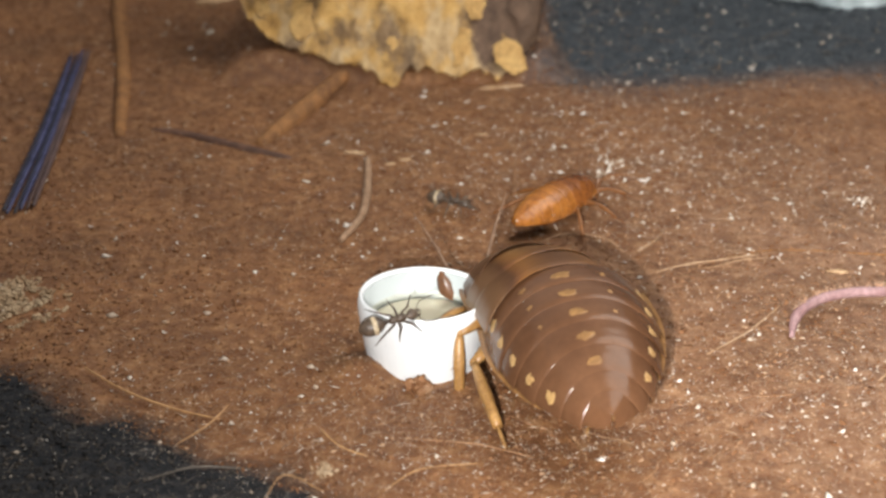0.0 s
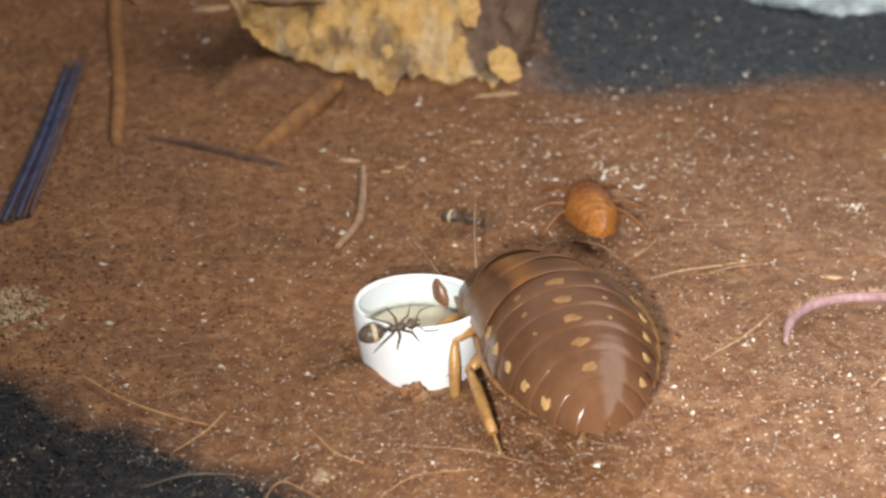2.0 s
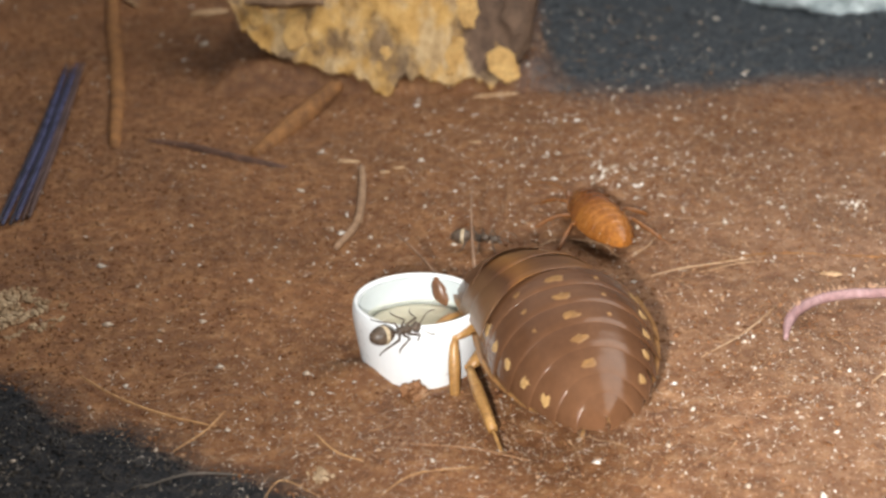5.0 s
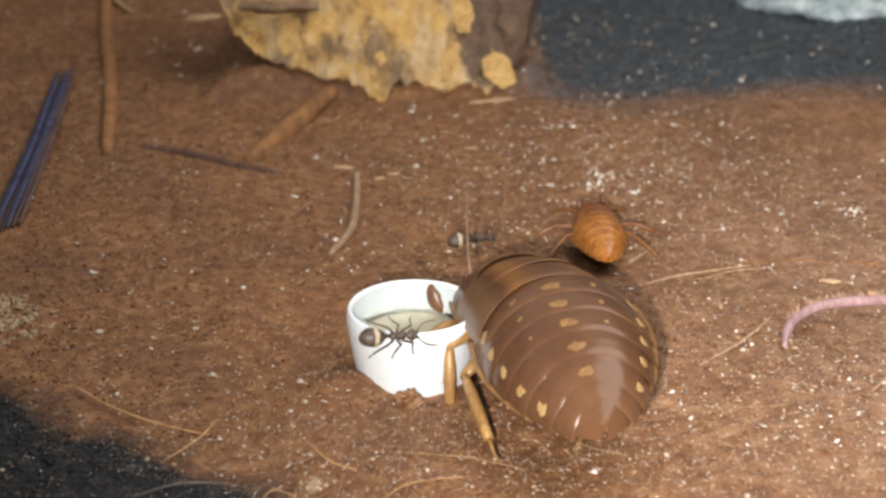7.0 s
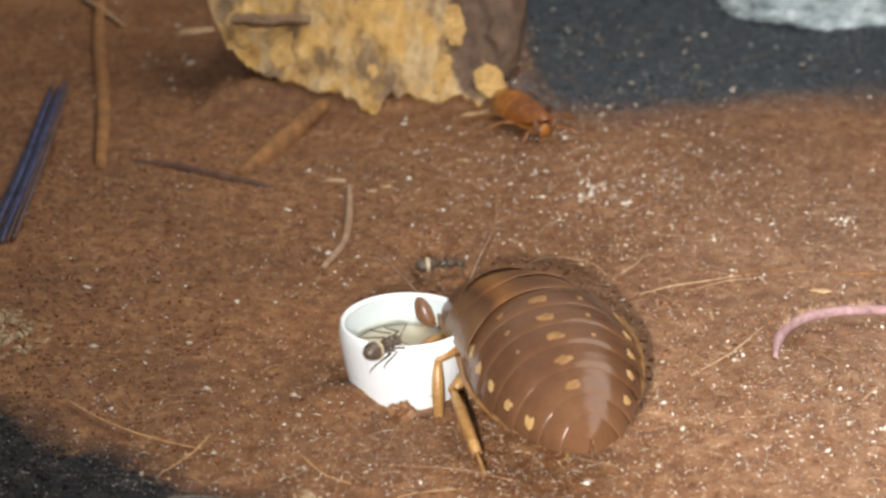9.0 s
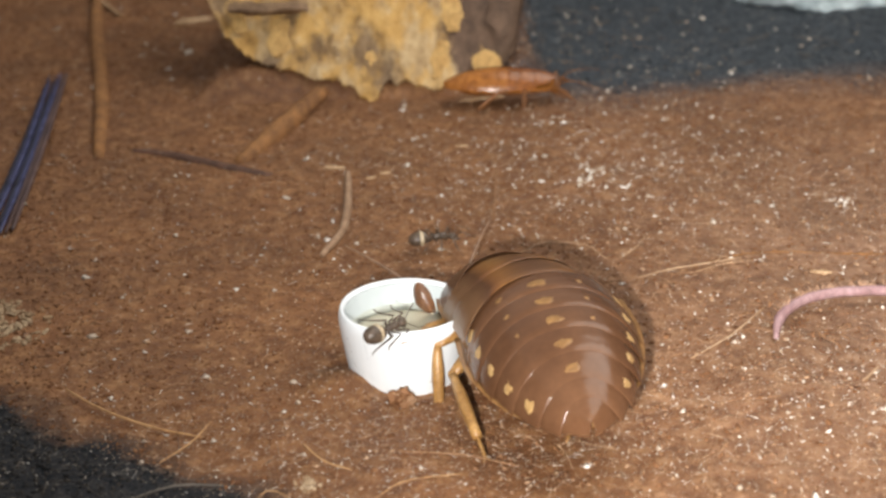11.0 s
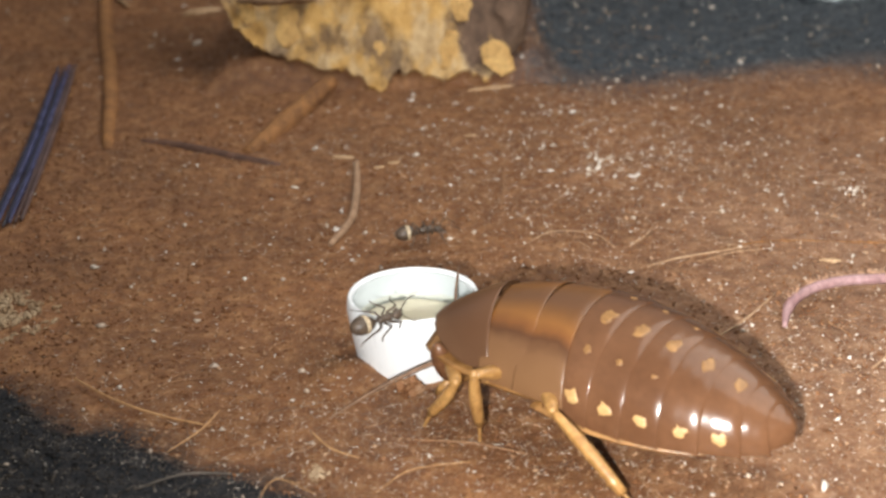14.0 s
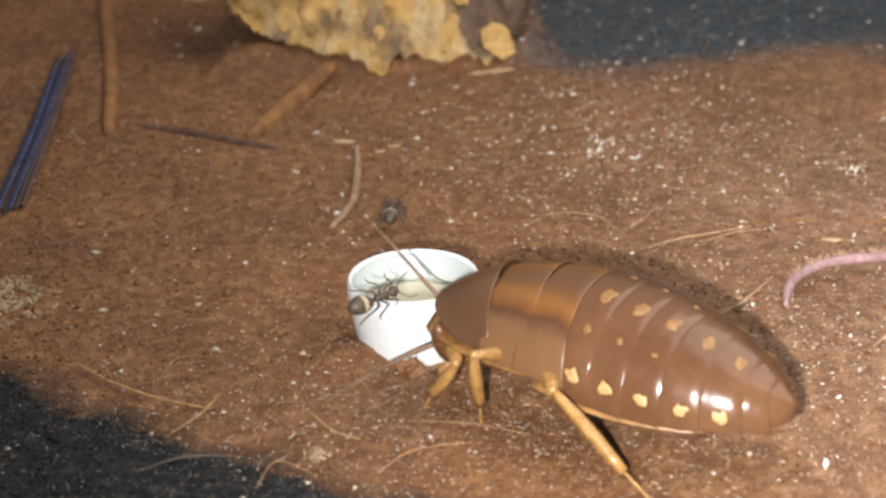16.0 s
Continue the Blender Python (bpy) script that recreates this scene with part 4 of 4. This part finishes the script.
def scatter(name, label, mat, count, xr, yr, size, seed, kind_fn, keep=None, lift=0.2):
    """Grains strewn over the soil, joined into one mesh."""
    g = np.random.default_rng(seed)
    base = np.array([(1, 0, 0), (-1, 0, 0), (0, 1, 0), (0, -1, 0), (0, 0, 1), (0, 0, -1)], float)
    tri = np.array([(0, 2, 4), (2, 1, 4), (1, 3, 4), (3, 0, 4), (2, 0, 5), (1, 2, 5), (3, 1, 5), (0, 3, 5)])
    x, y = g.uniform(*xr, count * 3), g.uniform(*yr, count * 3)
    ok = keep(x, y, g.random(count * 3)) if keep else np.ones(count * 3, bool)
    ok &= (x - CAP_X) ** 2 + (y - CAP_Y) ** 2 > (CAP_R + 0.6) ** 2
    x, y = x[ok][:count], y[ok][:count]
    c = len(x)
    s = size[0] * (size[1] / size[0]) ** (g.random(c) ** 2.2)
    jit = (base[None] * (0.5 + 0.9 * g.random((c, 6, 1))) + g.normal(0, 0.28, (c, 6, 3))) * np.array([1, 1, 0.7])
    if kind_fn == "grain":
        jit = jit * g.uniform(0.35, 1.35, (c, 1, 3))
    if kind_fn in ("long", "dash"):
        ang = g.uniform(0, 6.283, c)
        jit = jit * (np.array([1, 0.12, 0.12]) if kind_fn == "long" else np.array([0.75, 0.24, 0.2]))
        jit[:, :, 0] *= g.uniform(1, 3, (c, 1))
        jit[:, :, 2] += jit[:, :, 0] * g.uniform(-0.3, 0.3, (c, 1))
        jx = jit[:, :, 0] * np.cos(ang)[:, None] - jit[:, :, 1] * np.sin(ang)[:, None]
        jy = jit[:, :, 0] * np.sin(ang)[:, None] + jit[:, :, 1] * np.cos(ang)[:, None]
        jit = np.stack([jx, jy, jit[:, :, 2]], -1)
    co = jit * s[:, None, None] + np.stack([x, y, relief(x, y) + lift * s], -1)[:, None]
    faces = (tri[None] + 6 * np.arange(c)[:, None, None]).reshape(-1, 3)
    me = bpy.data.meshes.new(name)
    co = co.reshape(-1, 3) * MM
    me.vertices.add(len(co))
    me.vertices.foreach_set("co", co.ravel())
    me.loops.add(faces.size)
    me.loops.foreach_set("vertex_index", faces.ravel())
    me.polygons.add(len(faces))
    me.polygons.foreach_set("loop_start", np.arange(len(faces)) * 3)
    me.update(calc_edges=True)
    me.materials.append(mat)
    tagged(new(name, me), label, "soil litter", kind="stuff")


# where the painted brown veil ends and the soil stays dark
def off_veil(x, y):
    return (-0.576 * x - 0.817 * y > 69) | ((y > 146 + 0.11 * x) & (x > 32))


def bare(x, y):
    """A patch of smooth soil without litter."""
    return np.exp(-((x - 108) / 30) ** 2 - ((y - 108) / 36) ** 2)


scatter("soil_crumbs", "loose soil crumbs in the brown of the painted veil", CRUMB, 105000, (-155, 158), (-90, 275), (0.13, 0.6), 21, "grain", lambda x, y, r: ~off_veil(x, y))
scatter("black_crumbs", "loose black soil crumbs outside the painted veil", DCRUMB, 15000, (-110, 20), (-92, -10), (0.12, 0.6), 22, "grain", lambda x, y, r: off_veil(x, y))
scatter("grey_crumbs", "loose grey soil crumbs outside the painted veil", GREYCRUMB, 7000, (20, 165), (150, 290), (0.2, 0.8), 27, "grain", lambda x, y, r: off_veil(x, y))
# the next three scatters paint the wet soil's sparkle as pale specks
scatter("sparkle_specks", "fine pale dust and painted glints on the near soil", GRAIN, 5000, (-80, 110), (-80, 140), (0.07, 0.30), 28, "grain",
        lambda x, y, r: r < 0.15 + 0.85 * np.exp(-((x - 40) / 55) ** 2 - ((y - 80) / 40) ** 2) + 0.8 * np.exp(-((x - 20) / 60) ** 2 - ((y + 45) / 22) ** 2), 0.6)
scatter("sparkle_grains", "glossy pale grains standing for wet glints on near soil", GLINT, 11000, (-95, 130), (-88, 120), (0.06, 0.28), 37, "grain",
        lambda x, y, r: ~off_veil(x + 3, y + 4) & (r < 0.12 + 0.9 * np.exp(-((x + 5) / 60) ** 2 - ((y + 50) / 26) ** 2) + 0.5 * np.exp(-((x - 80) / 40) ** 2 - ((y + 20) / 40) ** 2) + 0.3 * np.exp(-((x - 40) / 50) ** 2 - ((y - 80) / 40) ** 2)), 0.6)
scatter("glint_fibres", "short glossy coir fibres, many pale with painted glints", GLINT_FIBRE, 21000, (-95, 135), (-90, 110), (0.16, 0.6), 38, "dash",
        lambda x, y, r: ~off_veil(x, y) & (r < 0.15 + 0.85 * np.exp(-((x - 5) / 70) ** 2 - ((y + 45) / 32) ** 2)), 1.5)
# pale mouldy clusters, thickened to grey this corner as haze would
scatter("pale_flecks", "pale mouldy flecks on the haze-paled soil", GRAIN, 2800, (30, 140), (-88, 40), (0.08, 0.4), 39, "grain",
        lambda x, y, r: r < np.exp(-((x - 84) / 24) ** 2 - ((y + 42) / 24) ** 2) + 0.25 * np.exp(-((x - 60) / 40) ** 2 - ((y + 10) / 30) ** 2), 0.5)
scatter("perlite_chips", "pale perlite chips strewn in a loose patch", GRAIN, 1300, (-40, 125), (30, 175), (0.2, 0.7), 29, "grain",
        lambda x, y, r: r < np.exp(-((x - 48) / 45) ** 2 - ((y - 98) / 36) ** 2), 0.5)
scatter("perlite_grains", "tiny pale perlite grains", GRAIN, 3500, (-150, 160), (-92, 285), (0.16, 0.85), 23, "grain",
        lambda x, y, r: r * np.where(off_veil(x, y), 1.8, 1) < 0.25 + 0.75 * np.exp(-((x - 45) / 60) ** 2 - ((y - 85) / 80) ** 2) + 0.1 * (y < -20) - 0.6 * bare(x, y), 0.5)
scatter("tan_flakes", "small tan coir flakes", FLAKE, 9000, (-150, 160), (-92, 285), (0.12, 0.55), 25, "grain", lambda x, y, r: ~off_veil(x, y) & (r > 0.8 * bare(x, y)), 0.3)
scatter("grey_soil_litter", "brown coir flakes strewn over the grey soil", FLAKE, 420, (28, 120), (150, 262), (0.3, 0.9), 43, "dash", lambda x, y, r: r < np.exp(-((x - 45) / 34) ** 2 - ((y - 172) / 45) ** 2), 0.8)
scatter("grey_soil_specks", "tiny pale grains on the grey soil", GRAIN, 160, (30, 150), (150, 270), (0.2, 0.6), 44, "grain", lambda x, y, r: r < np.exp(-((x - 60) / 50) ** 2 - ((y - 190) / 50) ** 2), 0.6)
scatter("coir_hairs", "fine short coir hairs", FIBRE, 4500, (-150, 160), (-92, 260), (0.2, 0.95), 24, "long", lambda x, y, r: ~off_veil(x, y), 0.6)
scatter("grey_hairs", "fine grey plant hairs", GREYHAIR, 1500, (-110, 20), (-92, -15), (0.2, 1.1), 26, "long", lambda x, y, r: off_veil(x, y), 0.8)


def build_tangle(name, label, mat, seed, count, xr, yr, thick):
    """Many thin curled fibres on the soil."""
    r = random.Random(seed)
    bm = bmesh.new()
    for k in range(count):
        x, y, a = r.uniform(*xr), r.uniform(*yr), r.uniform(0, 6.283)
        if (x - CAP_X) ** 2 + (y - CAP_Y) ** 2 < 20 ** 2 or (mat is FIBRE and off_veil(x, y)):
            continue
        long, turn, pts = r.uniform(1.2, 3.2), r.uniform(-0.7, 0.7), []
        for i in range(5):
            pts.append((x, y, soil_z(x, y) + 0.25 + 0.5 * r.random() * (0 < i < 4)))
            x, y, a = x + long * math.cos(a), y + long * math.sin(a), a + turn * r.uniform(0.4, 1.4)
        w = r.uniform(*thick)
        tube(bm, curve_pts(pts, 10), [w] * 10 + [w * 0.4], 5)
    ob = new(name, mesh_of(name, bm, mat))
    tagged(ob, label, "soil litter", kind="stuff")


build_tangle("fibre_tangle", "thin curled coir fibres strewn on the soil", FIBRE, 31, 80, (-85, 90), (-75, 30), (0.05, 0.09))
build_tangle("pale_threads", "fine pale plant threads strewn on the soil", FIBRE_PALE, 33, 60, (0, 110), (-70, 100), (0.03, 0.06))
build_tangle("black_soil_threads", "fine grey threads lying on black soil", GREYHAIR, 34, 22, (-85, -10), (-85, -30), (0.03, 0.06))
build_tangle("grey_soil_threads", "fine grey threads lying on the grey soil", GREYHAIR, 35, 45, (30, 130), (150, 240), (0.06, 0.14))


# ---- what moves ----


def roach_at(x, y, z, yaw, pitch=0.0, roll=0.0):
    return lay(x, y, z, roll, -pitch, yaw)


def bend(rest, angle, nod, twist, joints):
    """The pose of a front part or leg when the body bends to its left by angle and down by nod, shared out over its joints, and keeps its own level by twist."""
    m = Matrix()
    for x, share in zip(joints or (3,), (0.15, 0.25, 0.6)):
        m = m @ lay(x * BIG, 0, 5 * BIG) @ pose(0, 0, 0, twist if x == 3 else 0, nod * share if joints else 0, angle / 3 if joints else 0) @ lay(-x * BIG, 0, -5 * BIG)
    return m @ rest


def big_roach_motion():
    rows = BIG_ROWS
    walk(big_roach, [(t, roach_at(*r[:6])) for t, *r in rows])
    bends = [(t, r[6], r[7], r[8]) for t, *r in rows]
    groups = [(big_plates["metanotum"][0], (3,)), (big_plates["mesonotum"][0], (3, 11)), (big_plates["belly"][0], (3, 11)), (big_plates["pronotum"][0], (3, 11, 20))]
    for ob, joints in groups:
        rest = ob.matrix_basis.copy()
        walk(ob, [(t, bend(rest, b, n, w, joints)) for t, b, n, w in bends])
    times = [q[0] for q in bends]

    def reach(t):
        far = float(np.interp(t, [q[0] for q in REACH], [q[1] for q in REACH]))
        return lay(1.25 * far - 2.2, far, 0.3 * far - 2.6 * (1 - far / 2.4))

    walk(big_plates["head"][0], [(t, bend(reach(t), b, n, w, (3, 11, 20))) for t, b, n, w in bends])

    def swing(ob, swings, x, y, z, joints):
        out = []
        for t, turn, rise in swings:
            b, n, w = (float(np.interp(t, times, [q[k] for q in bends])) for k in (1, 2, 3))
            out.append((t, bend(reach(t) @ lay(x * BIG, y * BIG, z * BIG, 0, -rise, turn), b, n, w, joints)))
        walk(ob, out)

    swing(big_feelers[0], FEELER_LEFT, 34.2, 3.2, 3.0, (3, 11, 20))
    swing(big_feelers[1], FEELER_RIGHT, 34.2, -3.2, 3.0, (3, 11, 20))
    for key, x, y, joints in (("front", 30, 4.5, (3, 11, 20)), ("mid", 14, 8.0, (3,)), ("hind", 9, 7.0, ())):
        for s in (1, -1):
            leg, shin = big_legs[key, s]
            out, low = [], []
            for t, turn, rise, aside, fold in STEPS[key, s]:
                b, n, w = (float(np.interp(t, times, [q[k] for q in bends])) for k in (1, 2, 3))
                out.append((t, bend(lay(x * BIG, y * s * BIG, 1.0 * BIG, rise * s, 0, turn * s), b, n, w, joints)))
                low.append((t, lay(0, LEG[key][0] * s * BIG, 0, fold * s, 0, aside * s)))
            walk(leg, out)
            walk(shin, low)


def stride(drink, stand):
    """A leg's rows: at the cap, on the way round, and beside it."""
    half = [(p + q) / 2 for p, q in zip(drink, stand)]
    return [(0, *drink), (12.4, *drink), (12.9, *drink), (13.4, *half), (14.0, *stand), (16.0, *stand)]


# turn and rise of the thigh, turn and fold of the shin
STEPS = {("front", 1): stride((35, 5, -12, -8), (21, 7, 58, -135)), ("mid", 1): stride((24, -6, 31, -72), (-20, 26, 5, -121)), ("hind", 1): stride((43, -18, 50, 3), (39, 13, 44, -34)),
         ("front", -1): stride((-30, -10, 10, -50), (-20, 0, 10, -70)), ("mid", -1): stride((40, -10, 30, -50), (30, 0, 20, -70)), ("hind", -1): [(0, 82, -5, 35, -5), (12.8, 82, -5, 35, -5), (13.1, 38, 2, 18, -25), (13.35, 42, 2, 22, -30), (14.0, 60, 0, 30, -40), (16.0, 60, 0, 30, -40)]}
# seconds, x, y, z, yaw, pitch, roll, bend to the left, nod, twist of the front back to level
BIG_ROWS = [(0, 23.4, -28.0, 10.5, 99, 3, -9, 29, 22, 9), (7.1, 23.4, -28.0, 10.5, 99, 3, -9, 29, 22, 9), (7.5, 22.6, -28.5, 10.5, 99, 3, -9, 29, 22, 9), (10.2, 22.6, -28.5, 10.5, 99, 3, -9, 29, 22, 9), (12.3, 23.0, -27.5, 11.1, 100, 3.5, -9, 29, 23, 9),
            (12.55, 25.4, -20, 14, 106, 6, -9, 31, 27, 9), (12.85, 25, -22, 14, 106, 7, -9, 30, 26, 9), (13.0, 26, -29, 14.5, 107, 17, -10, 28, 29, 10), (13.1, 26.6, -33.5, 14.3, 107, 21, -10, 28, 32, 10), (13.3, 26.8, -37, 11.4, 109, 18, -12, 28, 30, 10), (13.5, 30.6, -38.5, 10.9, 122, 11, -13, 25, 20, 9),
            (13.7, 31.5, -42, 10.5, 136, 5, -14, 22, 10, 8), (14.0, 31.0, -45.6, 11.0, 143, 7, -15, 19, 11, 6), (16.0, 31.0, -45.6, 11.0, 143, 7, -15, 19, 11, 6)]
# seconds, turn and rise before the head
FEELER_LEFT = [(0, -20, 39), (0.5, -23, 27), (1.0, -14, 30), (1.5, -5, 39), (2.5, -26, 30), (3.5, -26, 36), (4.2, -20, 34), (6.3, -10, 31), (7.0, -5, 30), (7.5, 16, 0), (8.0, 25, 15), (8.5, 4, -18), (9.0, -11, 33), (10.0, 22, 30),
               (12.3, 0, 45), (12.9, 5, 45), (13.1, 30, 10), (13.5, 70, 5), (14.0, 45, -2), (14.5, 60, -10), (15, 45, -8), (15.5, 15, 30), (16, 40, -5)]
FEELER_RIGHT = [(0, -60, 40), (1.2, -60, 40), (1.5, -48, 52), (4.2, -44, 54), (7.2, -44, 54), (7.6, -60, 30), (12.3, -60, 30), (13.3, -80, 0), (14.0, -70, 0), (14.6, -60, -5), (15, -8, 22), (15.5, -8, 20), (16, -18, 46)]
# how far the head reaches out to its left, over the rim
REACH = [(0, 2.4), (12.9, 2.4), (13.3, 1.2), (13.7, 0.0), (16, 0.0)]


def motions():
    big_roach_motion()
    walk(small_roach, [(0, roach_at(25.5, 54, 2.6, 54)), (0.5, roach_at(25.0, 54, 2.6, 50)), (1.0, roach_at(25.5, 55, 2.6, 48)), (1.2, roach_at(28, 57, 2.6, 60)), (1.5, roach_at(35, 54, 2.6, 92)), (3.6, roach_at(35.4, 54, 2.6, 97)),
                       (4.1, roach_at(36.6, 51, 2.6, 108)), (6.3, roach_at(37, 45, 2.6, 94)), (7.1, roach_at(37, 43, 2.6, 92)), (7.25, roach_at(33, 70, 2.6, 106)), (7.4, roach_at(27.5, 108, 2.6, 106)), (7.5, roach_at(27, 130, 2.6, 40)), (7.6, roach_at(27, 136, 2.6, -20)),
                       (7.75, roach_at(27, 137, 2.8, -80)), (8.0, roach_at(27, 137, 2.8, -88)), (8.6, roach_at(27, 137, 2.8, -84)), (9, roach_at(26.5, 138, 2.8, -68)), (9.5, roach_at(23.5, 139, 2.8, -62)), (10.2, roach_at(21.5, 140, 3, -57)),
                       (11.0, roach_at(22, 144, 4.5, 0)), (11.6, roach_at(15, 147, 8, 80, 30)), (12.3, lay(0.5, 152, 9, 0, -28, 153)), (12.5, lay(-1.0, 153, 9.5, 0, -30, 146)), (12.9, lay(-4, 156, 12, 0, -38, 138)), (13.1, lay(-6.5, 159, 14, 0, -42, 134)),
                       (13.4, lay(-11, 163.5, 19, 0, -44, 130)), (13.8, lay(-18, 171, 28, 0, -44, 128)), (14.2, lay(-24, 180, 38, 0, -44, 118)), (16, lay(-28, 186, 45, 0, -44, 118))])
    walk(cap_ant, [(0, lay(-9.5, -28.0, 13.9, 62, -12, 15)), (1, lay(-8.3, -28.0, 13.9, 62, -12, 12)), (3.5, lay(-9.8, -28.0, 12.7, 62, 4, 27)), (4.2, lay(-8.5, -28.0, 12.4, 62, 2, 39)), (7.0, lay(-8.1, -28.0, 13.2, 62, 6, 21)), (7.5, lay(-9.2, -28.0, 12.8, 62, 8, 51)), (8, lay(-9.3, -28.0, 13.1, 62, 8, 60)), (9, lay(-9.0, -28.0, 13.5, 62, 8, 57)), (10.2, lay(-7.1, -28.0, 14.1, 62, 6, 45)), (12.3, lay(-10.0, -28.0, 14.5, 62, -2, 60)), (12.5, lay(-9.8, -28.0, 14.2, 62, -2, 54)), (13, lay(-9.9, -28.0, 13.7, 62, 2, 60)), (13.5, lay(-10.0, -28.0, 14.5, 62, 2, 57)), (14, lay(-10.7, -28.0, 14.0, 62, 0, 36)), (14.5, lay(-10.7, -28.0, 13.3, 62, 0, 54)), (15, lay(-12.4, -28.0, 14.3, 62, 4, 60)), (15.5, lay(-12.1, -28.0, 16.2, 62, 2, 54)), (16, lay(-11.3, -28.0, 14.7, 62, -2, 39))])
    walk(soil_ant, [(0, lay(1.9, 58.5, 0.4, 0, 0, -29)), (0.5, lay(2.0, 57.4, 0.4, 0, 0, -32)), (1.2, lay(2.1, 55.3, 0.4, 0, 0, -45)), (1.6, lay(3.6, 52.3, 0.4, 0, 0, -47)), (2.4, lay(7.8, 51.3, 0.4, 0, 0, -12)), (3.2, lay(8.1, 51.4, 0.4, 0, 0, -44)), (4.0, lay(8.8, 39.3, 0.4, 0, 0, -33)), (7.0, lay(9.3, 43.3, 0.4, 0, 0, 13)), (7.6, lay(4.4, 34.7, 0.4, 0, 0, 3)), (8.4, lay(3.6, 36.8, 0.4, 0, 0, -3)), (9.2, lay(4.3, 36.0, 0.4, 0, 0, 8)), (9.8, lay(5.3, 35.7, 0.4, 0, 0, 6)), (10.2, lay(5.5, 38.3, 0.4, 0, 0, 6)), (12.5, lay(-4.5, 46.3, 0.4, 0, 0, 28)), (13.2, lay(-4.3, 43.9, 0.4, 0, 0, 5)), (13.6, lay(-3.4, 42.4, 0.4, 0, 0, 4)), (14, lay(-2.3, 41.4, 0.4, 0, 0, 17)), (14.6, lay(-3.8, 41.5, 0.4, 0, 0, 15)), (15.2, lay(0.5, 41.2, 0.4, 0, 0, 4)), (15.6, lay(-2.9, 41.8, 0.4, 0, 0, 20)), (16, lay(-9.4, 44.4, 0.4, 0, 0, 88))])


motions()
